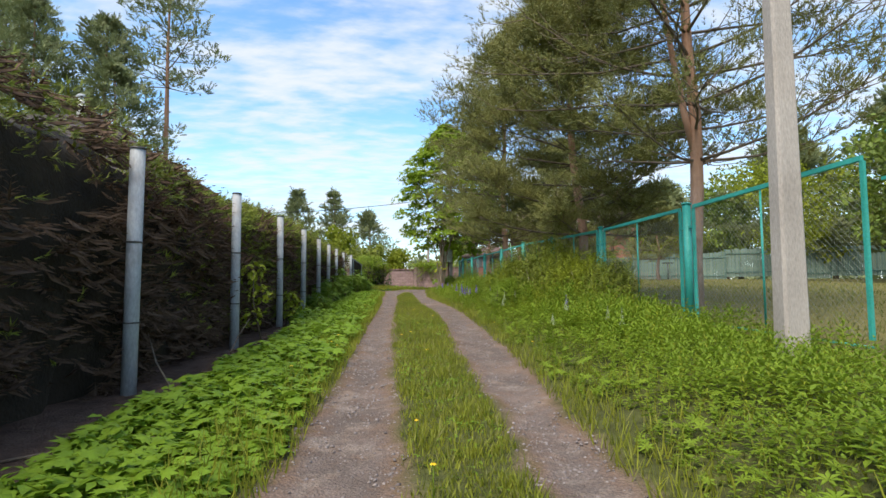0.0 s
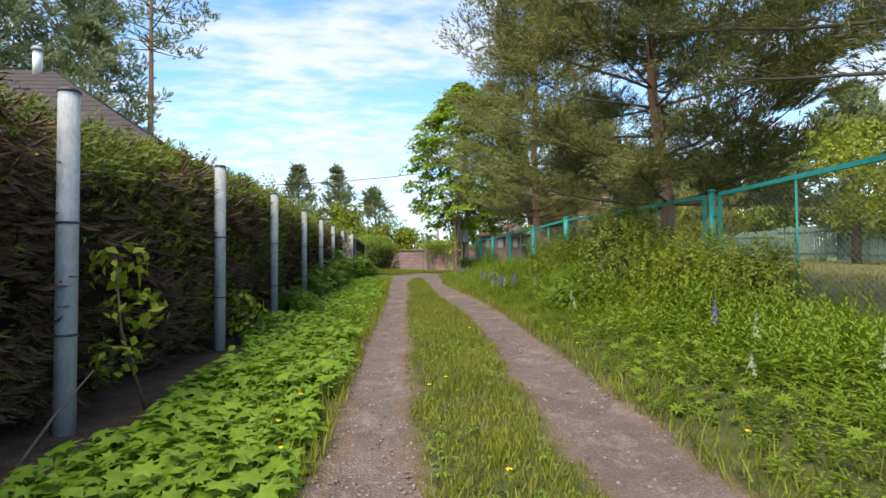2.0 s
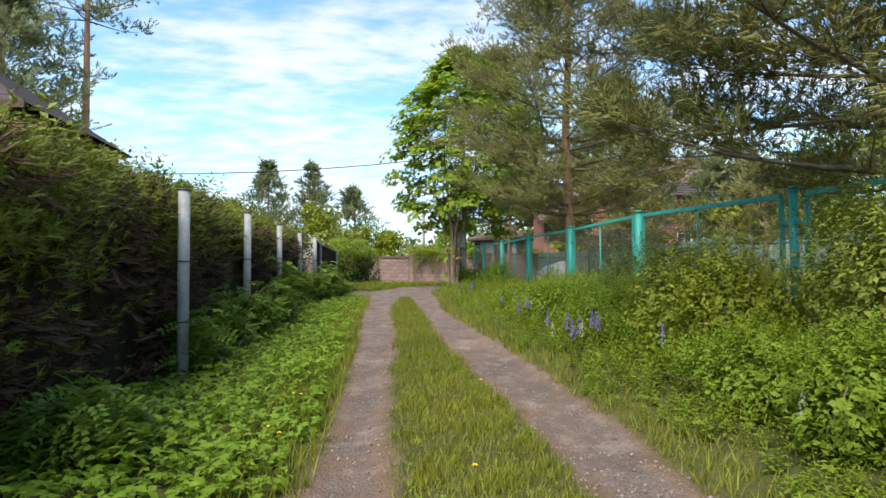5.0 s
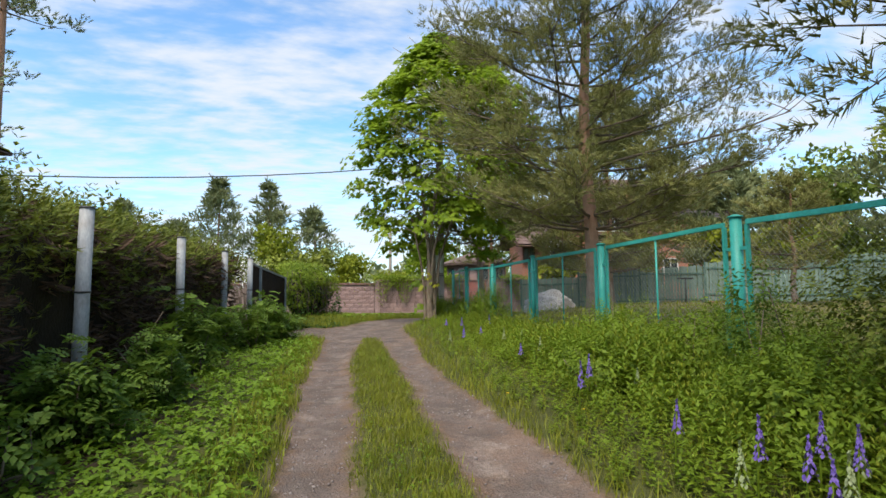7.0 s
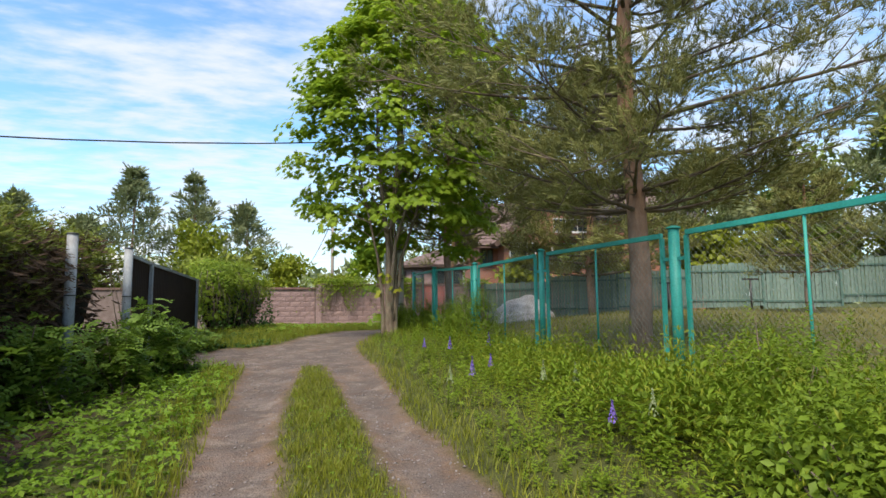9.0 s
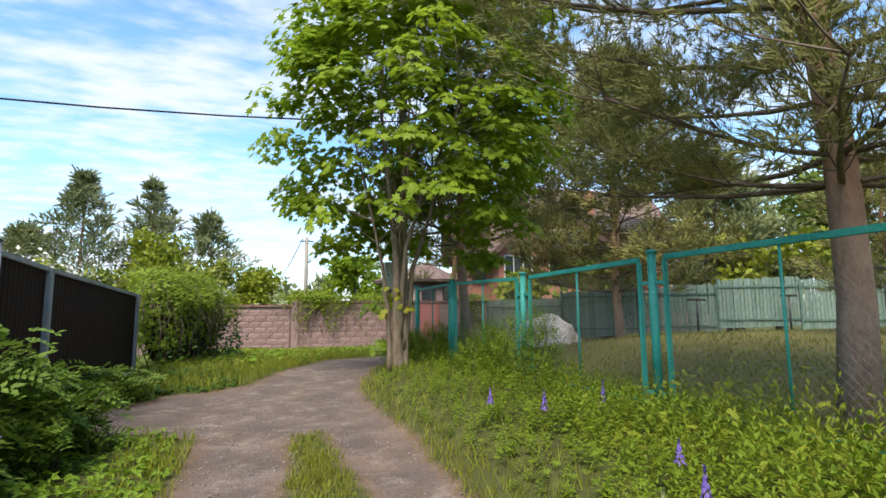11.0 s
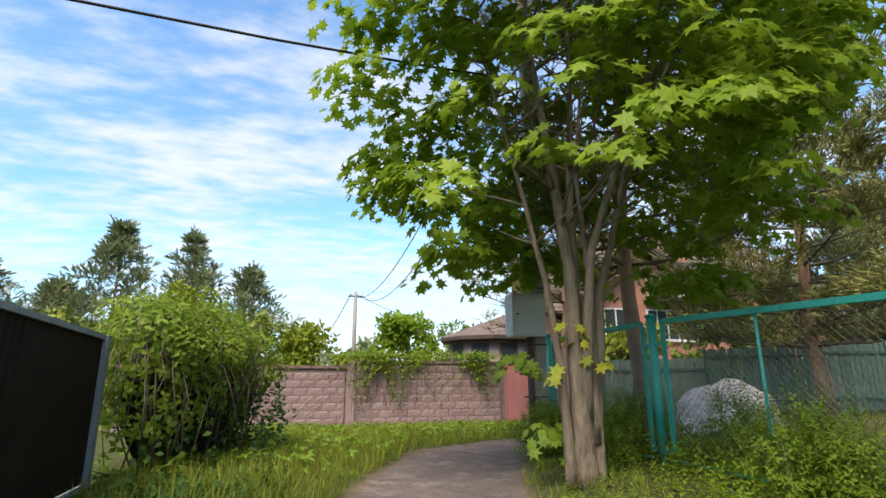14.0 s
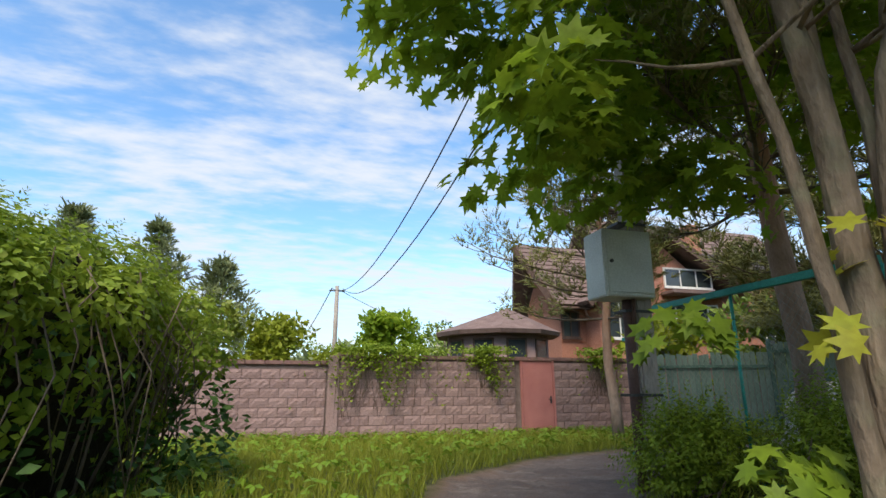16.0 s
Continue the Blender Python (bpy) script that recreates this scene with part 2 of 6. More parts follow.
def ground_material():
    """Gravel ruts, grassy soil and dry lawn, blended by the sheet's own masks."""
    m = bpy.data.materials.new("ground")
    m.use_nodes = True
    n, l = m.node_tree.nodes, m.node_tree.links
    p = n["Principled BSDF"]
    p.inputs["Roughness"].default_value = 0.95
    p.inputs["Specular IOR Level"].default_value = 0.15
    tc = n.new("ShaderNodeTexCoord")

    def noise_at(scale, detail=5, rough=0.6):
        q = n.new("ShaderNodeTexNoise")
        q.inputs["Scale"].default_value, q.inputs["Detail"].default_value, q.inputs["Roughness"].default_value = scale, detail, rough
        l.new(tc.outputs["Object"], q.inputs["Vector"])
        return q.outputs["Fac"]

    def ramp(v, a, b, lo=0.0, hi=1.0):
        q = n.new("ShaderNodeMapRange")
        q.inputs["From Min"].default_value, q.inputs["From Max"].default_value = a, b
        q.inputs["To Min"].default_value, q.inputs["To Max"].default_value = lo, hi
        l.new(v, q.inputs["Value"])
        return q.outputs[0]

    def mix(f, a, b, blend="MIX"):
        q = n.new("ShaderNodeMix")
        q.data_type, q.blend_type = "RGBA", blend
        for key, v in (("Factor", f), ("A", a), ("B", b)):
            if isinstance(v, tuple):
                q.inputs[key].default_value = (*v, 1)
            elif isinstance(v, float):
                q.inputs[key].default_value = v
            else:
                l.new(v, q.inputs[key])
        return q.outputs["Result"]

    def add(a, b, k=1.0):
        q = n.new("ShaderNodeMath")
        q.operation = "MULTIPLY_ADD"
        l.new(b, q.inputs[0])
        q.inputs[1].default_value = k
        l.new(a, q.inputs[2])
        return q.outputs[0]

    def mask(name):
        q = n.new("ShaderNodeAttribute")
        q.attribute_name = name
        return q.outputs["Fac"]

    vor = n.new("ShaderNodeTexVoronoi")
    vor.inputs["Scale"].default_value = 55
    l.new(tc.outputs["Object"], vor.inputs["Vector"])
    coarse, mid, fine = noise_at(0.9), noise_at(6), noise_at(70, 4)
    gravel = mix(ramp(mid, 0.35, 0.65), (0.135, 0.10, 0.085), (0.20, 0.158, 0.138))
    gravel = mix(ramp(coarse, 0.5, 0.66, 0, 0.55), gravel, (0.27, 0.175, 0.125))
    gravel = mix(0.3, gravel, mix(ramp(vor.outputs["Distance"], 0.0, 0.6), (0.33, 0.29, 0.27), (0.12, 0.095, 0.08)))
    gravel = mix(ramp(noise_at(1.6, 6), 0.40, 0.60, 0, 0.7), gravel, (0.10, 0.082, 0.072))
    gravel = mix(ramp(noise_at(2.7, 7, 0.7), 0.52, 0.66, 0, 0.55), gravel, (0.33, 0.275, 0.235))
    gravel = mix(ramp(noise_at(24, 4, 0.7), 0.48, 0.62, 0, 0.4), gravel, (0.085, 0.07, 0.062))
    needles = mix(ramp(mid, 0.35, 0.65), (0.25, 0.14, 0.075), (0.15, 0.095, 0.06))
    gravel = mix(ramp(add(mask("path"), mid, 0.7), 0.95, 1.35, 0.5, 0.0), gravel, needles)
    gravel = mix(0.6, gravel, fine, "OVERLAY")
    soil = mix(ramp(mid, 0.3, 0.7), (0.05, 0.055, 0.02), (0.10, 0.11, 0.03))
    lawn = mix(ramp(mid, 0.3, 0.7), (0.105, 0.105, 0.033), (0.19, 0.16, 0.06))
    # brown litter, its colour taken darker for the shade at the hedge foot
    litter = mix(ramp(mid, 0.3, 0.7), (0.065, 0.04, 0.03), (0.14, 0.09, 0.065))
    base = mix(mask("lawn"), soil, lawn)
    base = mix(mask("litter"), base, litter)
    edge = ramp(add(add(add(mask("path"), mid, 0.8), coarse, 0.35), fine, 0.35), 1.02, 1.5)
    l.new(mix(edge, base, gravel), p.inputs["Base Color"])
    bp = n.new("ShaderNodeBump")
    bp.inputs["Strength"].default_value, bp.inputs["Distance"].default_value = 0.9, 0.015
    l.new(add(add(fine, vor.outputs["Distance"], -0.8), mid, 0.6), bp.inputs["Height"])
    l.new(bp.outputs[0], p.inputs["Normal"])
    return m


M_GROUND = ground_material()


# ---------------------------------------------------------------- building helpers
def part(name, bm, mat, parent=None, label=""):
    me = bpy.data.meshes.new(name)
    bm.to_mesh(me)
    bm.free()
    me.materials.append(mat)
    ob = new(name, me)
    ob.parent = parent
    return tagged(ob, label)


def thing(name, x, y, z, label, category, group="", kind="", rz=0):
    e = new(name)
    e.empty_display_size = 0.2
    e.matrix_world = pose(x, y, z, 0, 0, rz)
    return tagged(e, label, category, group, kind)


def np_mesh(name, V, faces, mat, parent=None, label="", smooth=False):
    """A mesh from vertex and face arrays (all faces with one number of corners)."""
    V, faces = np.asarray(V, np.float32), np.asarray(faces, np.int32)
    k = faces.shape[1]
    me = bpy.data.meshes.new(name)
    me.vertices.add(len(V))
    me.vertices.foreach_set("co", V.ravel())
    me.loops.add(faces.size)
    me.loops.foreach_set("vertex_index", faces.ravel())
    me.polygons.add(len(faces))
    me.polygons.foreach_set("loop_start", np.arange(0, faces.size, k, dtype=np.int32))
    if smooth:
        me.polygons.foreach_set("use_smooth", np.ones(len(faces), bool))
    me.update(calc_edges=True)
    me.materials.append(mat)
    ob = new(name, me)
    ob.parent = parent
    return tagged(ob, label)


def box(bm, x0, y0, z0, x1, y1, z1, m=None, bevel=0.0):
    r = bmesh.ops.create_cube(bm, size=1)
    vs = r["verts"]
    for v in vs:
        v.co = Vector(((x0 + x1) / 2 + v.co.x * (x1 - x0), (y0 + y1) / 2 + v.co.y * (y1 - y0), (z0 + z1) / 2 + v.co.z * (z1 - z0)))
    if bevel:
        es = list({e for v in vs for e in v.link_edges})
        vs = bmesh.ops.bevel(bm, geom=es, offset=bevel, segments=2, affect="EDGES")["verts"]
    if m is not None:
        bmesh.ops.transform(bm, matrix=m, verts=list({v for v in vs}))
    return bm


def a_box(*args, **kw):
    return box(bmesh.new(), *args, **kw)


def tube(bm, pts, radii, sides=8):
    """A round tube through points, tapering by radii, closed at both ends."""
    pts = [Vector(p) for p in pts]
    rings, side = [], None
    for i, p in enumerate(pts):
        d = (pts[min(i + 1, len(pts) - 1)] - pts[max(i - 1, 0)]).normalized()
        if side is None:
            side = Vector((1, 0, 0)) if abs(d.x) < 0.8 else Vector((0, 1, 0))
        side = (side - d * side.dot(d)).normalized()
        up = d.cross(side)
        rings.append([bm.verts.new(p + (side * math.cos(2 * math.pi * k / sides) + up * math.sin(2 * math.pi * k / sides)) * radii[i]) for k in range(sides)])
    for a, b in zip(rings, rings[1:]):
        for k in range(sides):
            f = bm.faces.new((a[k], a[(k + 1) % sides], b[(k + 1) % sides], b[k]))
            f.smooth = True
    bm.faces.new(rings[0][::-1]), bm.faces.new(rings[-1])
    return bm


def a_tube(pts, radii, sides=8):
    return tube(bmesh.new(), pts, radii, sides)


def rand_rot(n, tilt=None, r=rng):
    """Random turns; with tilt (degrees) the z axis leans at most that far."""
    if tilt is None:
        q = r.normal(size=(n, 4))
        q /= np.linalg.norm(q, axis=1)[:, None]
        w, x, y, z = q.T
        return np.stack([1 - 2 * (y * y + z * z), 2 * (x * y - z * w), 2 * (x * z + y * w), 2 * (x * y + z * w), 1 - 2 * (x * x + z * z), 2 * (y * z - x * w), 2 * (x * z - y * w), 2 * (y * z + x * w), 1 - 2 * (x * x + y * y)], 1).reshape(n, 3, 3)
    a, b, c = r.uniform(0, 2 * np.pi, n), np.radians(tilt) * np.sqrt(r.uniform(0, 1, n)), r.uniform(0, 2 * np.pi, n)
    return zrot(a) @ xrot(b) @ zrot(c)


def zrot(a):
    c, s, o, i = np.cos(a), np.sin(a), np.zeros_like(a), np.ones_like(a)
    return np.stack([c, -s, o, s, c, o, o, o, i], 1).reshape(-1, 3, 3)


def xrot(a):
    c, s, o, i = np.cos(a), np.sin(a), np.zeros_like(a), np.ones_like(a)
    return np.stack([i, o, o, o, c, -s, o, s, c], 1).reshape(-1, 3, 3)


def toward(D):
    """Turns that bring z to the given directions."""
    D = D / np.linalg.norm(D, axis=1)[:, None]
    up = np.where(np.abs(D[:, 2:3]) > 0.95, np.array([[1.0, 0, 0]]), np.array([[0, 0, 1.0]]))
    X = np.cross(up, D)
    X /= np.linalg.norm(X, axis=1)[:, None]
    return np.stack([X, np.cross(D, X), D], 2)


def facing(D, r, up=0.8, loose=0.45):
    """Turns for leaves whose faces look along D and upwards, with a random spin."""
    n = len(D)
    N = D + np.array([0, 0, up]) + r.normal(0, loose, (n, 3))
    return toward(N) @ zrot(r.uniform(0, 2 * np.pi, n))


def scatter(name, tv, tf, P, Rm, S, mat, parent=None, label=""):
    """Copies of a small template (triangles) at points P, with turns Rm and sizes S, joined in one mesh."""
    tv, tf = np.asarray(tv, float), np.asarray(tf, int)
    n, k = len(P), len(tv)
    S = np.asarray(S, float)
    if S.ndim == 1:
        S = S[:, None]
    V = np.einsum("nij,nkj->nki", Rm, tv[None] * S[:, None, :]) + P[:, None, :]
    F = tf[None] + (np.arange(n) * k)[:, None, None]
    return np_mesh(name, V.reshape(-1, 3), F.reshape(-1, tf.shape[1]), mat, parent, label)


def join_templates(parts):
    V, F, o = [], [], 0
    for v, f in parts:
        V.append(np.asarray(v, float)), F.append(np.asarray(f, int) + o)
        o += len(v)
    return np.concatenate(V), np.concatenate(F)


# templates, about 1 unit long along z (blades, shoots) or lying round the z axis (leaves)
BLADE = (np.array([(-0.035, 0, 0), (0.035, 0, 0), (-0.026, 0.08, 0.5), (0.026, 0.08, 0.5), (0, 0.28, 1.0)]), np.array([(0, 1, 3), (0, 3, 2), (2, 3, 4)]))
LEAF = (np.array([(0, 0, 0), (0.26, 0.42, 0.06), (0, 1.0, -0.05), (-0.26, 0.42, 0.06), (0, 0.45, -0.03)]), np.array([(0, 1, 4), (1, 2, 4), (2, 3, 4), (3, 0, 4)]))
LEAF2 = (np.array([(0, 0, 0), (0.3, 0.45, 0.08), (0, 1.0, -0.06), (-0.3, 0.45, 0.08)]), np.array([(0, 1, 2), (0, 2, 3)]))


def turned(t, m):
    return np.array([m @ Vector(v) for v in t[0]]), t[1]


# three leaflets on a stalk
TRIFOIL = join_templates([turned(LEAF2, pose(0, 0, 0, rx, 0, rz)) for rx, rz in ((-8, 0), (-10, 85), (-10, -85))])
# a palm of seven leaflets
PALM = join_templates([turned((LEAF2[0] * np.array([0.5, 1, 1]), LEAF2[1]), pose(0, 0, 0, 12, 0, a)) for a in range(0, 360, 51)])
# a feathery leaf: leaflets in pairs along a stalk
FEATHER = join_templates([turned((LEAF2[0] * 0.36, LEAF2[1]), pose(0, 0.12 + 0.2 * i, 0.1 - 0.03 * i * i, 0, 0, s * 62)) for i in range(5) for s in (-1, 1)] + [turned((LEAF2[0] * 0.36, LEAF2[1]), pose(0, 1.0, -0.3, 0, 0, 0))])


# a flat conifer spray: narrow leaflets in pairs along a shoot that points along z
FROND = join_templates([turned((LEAF2[0] * np.array([0.3, 1, 1]) * (0.42 - 0.05 * i), LEAF2[1]), pose(0, 0.05 * i * i * 0.3, 0.1 + 0.2 * i, 50, 0, s * 90)) for i in range(5) for s in (-1, 1)] + [turned((LEAF2[0] * np.array([0.15, 0.9, 1]), LEAF2[1]), pose(0, 0, 0.1, 90, 0, 0))])


def maple_leaf():
    out = [(0, 0.0), (0.30, -0.18), (0.27, 0.06), (0.64, 0.14), (0.37, 0.28), (0.58, 0.68), (0.20, 0.54), (0, 1.0)]
    pts = out + [(-x, y) for x, y in out[-2:0:-1]]
    v = [(0, 0.3, 0.05)] + [(x, y, -0.12 * (x * x + (y - 0.3) ** 2)) for x, y in pts]
    f = [(0, i + 1, (i + 1) % len(pts) + 1) for i in range(len(pts))]
    return np.array(v), np.array(f)


MAPLE = maple_leaf()
LOBED = (MAPLE[0] * np.array([1.05, 0.8, 1.6]), MAPLE[1])


def needle_shoot(count=16, spread=0.55, width=0.035, seed=3):
    r = np.random.default_rng(seed)
    vs, fs = [], []
    for i in range(count):
        z0, a, sp = r.uniform(0, 0.75), r.uniform(0, 6.283), spread * r.uniform(0.6, 1.2)
        d = np.array([math.cos(a) * sp, math.sin(a) * sp, 1.0])
        d /= np.linalg.norm(d)
        s = np.array([-math.sin(a), math.cos(a), 0]) * width
        b = np.array([0, 0, z0])
        o = len(vs)
        vs += [b - s, b + s, b + d * r.uniform(0.38, 0.55)]
        fs.append((o, o + 1, o + 2))
    return np.array(vs), np.array(fs)


def sprig(nodes, length, width, low=-12, high=50, foot=0.2):
    """An upright shoot, 1 unit tall, with pairs of narrow leaves, each pair across the one below."""
    out = []
    for k in range(nodes):
        u = k / (nodes - 1)
        size = length * (0.75 + 0.5 * u - 0.85 * u * u)
        lf = (LEAF2[0] * np.array([width, 1, 1]) * size, LEAF2[1])
        for s in (0, 180):
            out.append(turned(lf, pose(0, 0, foot + (0.98 - foot) * u, low + (high - low) * u, 0, 90 * k + s + 17 * k)))
    return join_templates(out)


SPRIG = sprig(6, 0.30, 0.76)
SPRIG_FINE = sprig(8, 0.19, 0.6, 5, 60, 0.1)
SHOOT = needle_shoot(11, 0.95, 0.04)
SHOOT_FINE = needle_shoot(16, 1.0, 0.027, 4)
SHOOT_MID = needle_shoot(8, 0.9, 0.052)
SHOOT_FAR = needle_shoot(9, 0.6, 0.07, 5)
HEDGE_SPRAY = needle_shoot(9, 0.6, 0.05, 9)


# ---------------------------------------------------------------- ground, with its ruts
def smooth(v, a, b):
    t = np.clip((v - a) / (b - a), 0, 1)
    return t * t * (3 - 2 * t)


RY = [-40, 3.4, 6.3, 10.5, 14, 19, 23.5, 27.0, 29.0]
RL1 = [-0.72, -0.80, -0.85, -0.95, -1.0, -1.15, -1.38, -1.45, -1.45]
RL2 = [0.02, 0.0, -0.15, -0.36, -0.41, -0.48, -0.60, -0.42, -0.3]
RR1 = [0.60, 0.61, 0.62, 0.64, 0.60, 0.22, 0.02, -0.1, -0.3]
RR2 = [1.22, 1.26, 1.36, 1.45, 1.42, 1.10, 0.72, 0.78, 0.75]
BEND = np.array([(-0.35, 28.3, 1.02), (-0.30, 29.8, 1.06), (0.10, 31.5, 1.0), (0.72, 33.4, 0.95), (1.7, 35.3, 1.0), (3.2, 36.7, 1.1), (6.0, 37.8, 1.3), (14.0, 38.6, 1.5)])


def wob(x, y):
    return 0.5 * np.sin(1.3 * x + 0.7 * y + 1.0) + 0.3 * np.sin(2.9 * y - 1.7 * x) + 0.2 * np.sin(6.1 * y + 3.3 * x) + 0.15 * np.sin(11.3 * y + 5 * np.sin(x * 4))


def inside(x, y):
    """Metres by which a place lies inside the gravel (negative: outside)."""
    x, y = np.asarray(x, float), np.asarray(y, float)
    l1, l2, r1, r2 = (np.interp(y, RY, c) for c in (RL1, RL2, RR1, RR2))
    d = np.maximum(np.minimum(x - l1, l2 - x), np.minimum(x - r1, r2 - x))
    d = np.where(y > 29.0, -9.0, d)
    for (ax, ay, aw), (bx, by, bw) in zip(BEND[:-1], BEND[1:]):
        u = np.clip(((x - ax) * (bx - ax) + (y - ay) * (by - ay)) / ((bx - ax) ** 2 + (by - ay) ** 2), 0, 1)
        d = np.maximum(d, aw + u * (bw - aw) - np.hypot(x - ax - u * (bx - ax), y - ay - u * (by - ay)))
    # the apron before the brown gate
    d = np.maximum(d, np.minimum(np.minimum(x + 2.8, -0.4 - x), np.minimum(y - 27.5 + 0.2 * (x + 1.5), 30.05 + 1.05 * (x + 2.1) - y)))
    return d + 0.085 * wob(x, y) + 0.03 * np.sin(23 * y + 9 * np.sin(7 * x)) * np.sin(9 * y)


def right_edge(y):
    return np.interp(y, [-40, 3, 10, 14, 19, 23.5, 27, 30, 31.5, 33, 34.5, 36, 37, 60], [1.2, 1.25, 1.45, 1.42, 1.1, 0.72, 0.78, 0.8, 1.1, 1.6, 2.1, 3.2, 6, 12])


def left_edge(y):
    return np.interp(y, [-40, 3, 10, 19, 27, 31, 33, 60], [-0.72, -0.8, -0.95, -1.15, -1.45, -1.5, -1.0, 0])


def gz(x, y):
    """The ground's height."""
    x, y = np.asarray(x, float), np.asarray(y, float)
    z = np.interp(y, [-600, -10, 0, 30, 33, 36, 44, 60, 900], [-0.27, -0.27, 0.0, 0.80, 0.88, 0.84, 0.55, 0.5, 0.5])
    dr, dl = x - right_edge(y), left_edge(y) - x
    z = z + 0.13 * smooth(dr, 0.0, 0.9) * (1 - smooth(y, 34, 38)) + 0.40 * smooth(dr, 2.5, 9.0) * (1 - smooth(y, 38, 46) * 0.4)
    z = z + 0.05 * smooth(dl, 0.0, 0.5)
    z = z + 0.025 * wob(x * 0.6, y * 0.6) * smooth(np.maximum(dr, dl), 0.2, 1.0)
    return z - 0.035 * smooth(inside(x, y), -0.05, 0.3)


def g1(x, y):
    return float(gz(x, y))


def make_ground():
    def axis(lo, hi, step, far):
        out = [hi + (far - hi) * (k / 22) ** 3 for k in range(1, 23)]
        return np.concatenate([[lo - (o - hi) for o in out[::-1]], np.arange(lo, hi + 1e-6, step), out])
    xs, ys = axis(-4.0, 6.0, 0.1, 900.0), axis(-2.0, 40.0, 0.15, 1200.0)
    X, Y = np.meshgrid(xs, ys)
    Z = gz(X, Y)
    fine = 0.006 * np.random.default_rng(2).normal(size=Z.shape) * (inside(X, Y) > -0.2)
    V = np.stack([X, Y, Z + fine], 2).reshape(-1, 3)
    nx, ny = len(xs), len(ys)
    i = (np.arange(ny - 1)[:, None] * nx + np.arange(nx - 1)[None]).ravel()
    ob = np_mesh("ground", V, np.stack([i, i + 1, i + nx + 1, i + nx], 1), M_GROUND, smooth=True)
    d = inside(V[:, 0], V[:, 1])
    dr = V[:, 0] - right_edge(V[:, 1])
    dl = left_edge(V[:, 1]) - V[:, 0]
    masks = {
        "path": smooth(d, -0.2, 0.26),
        "lawn": smooth(dr, 2.6, 3.6) * (1 - smooth(V[:, 1], 36, 40)),
        "litter": smooth(dl, 0.9, 1.4) * (1 - smooth(V[:, 1], 24, 27)) * (1 - smooth(dl, 2.4, 3.2)),
    }
    for key, v in masks.items():
        a = ob.data.attributes.new(key, "FLOAT", "POINT")
        a.data.foreach_set("value", v.astype(np.float32))
    tagged(ob, "rutted gravel lane between grassy verges and lawn", "ground", "", "structure")


make_ground()


def spots(n, x0, x1, y0, y1, keep, r=rng):
    """Random places in a rectangle that keep(x, y) holds on to."""
    x, y = r.uniform(x0, x1, n), r.uniform(y0, y1, n)
    k = r.uniform(0, 1, n) < keep(x, y)
    x, y = x[k], y[k]
    return np.stack([x, y, gz(x, y)], 1)


def stuff(ob, label, category):
    return tagged(ob, label, category, "", "stuff")


# ---------------------------------------------------------------- hedge and its grey posts
HX = lambda y: np.interp(y, [-6, 5, 13, 19.4, 23, 25.5, 27.0], [-2.62, -2.62, -2.78, -3.18, -3.34, -3.36, -3.2])   # face of the hedge
HTOP = lambda y: np.interp(y, [-6, 3, 5.5, 8.5, 10.5, 13, 18, 23, 28.5], [2.62, 2.68, 2.66, 2.40, 2.58, 2.64, 2.68, 2.76, 2.70])


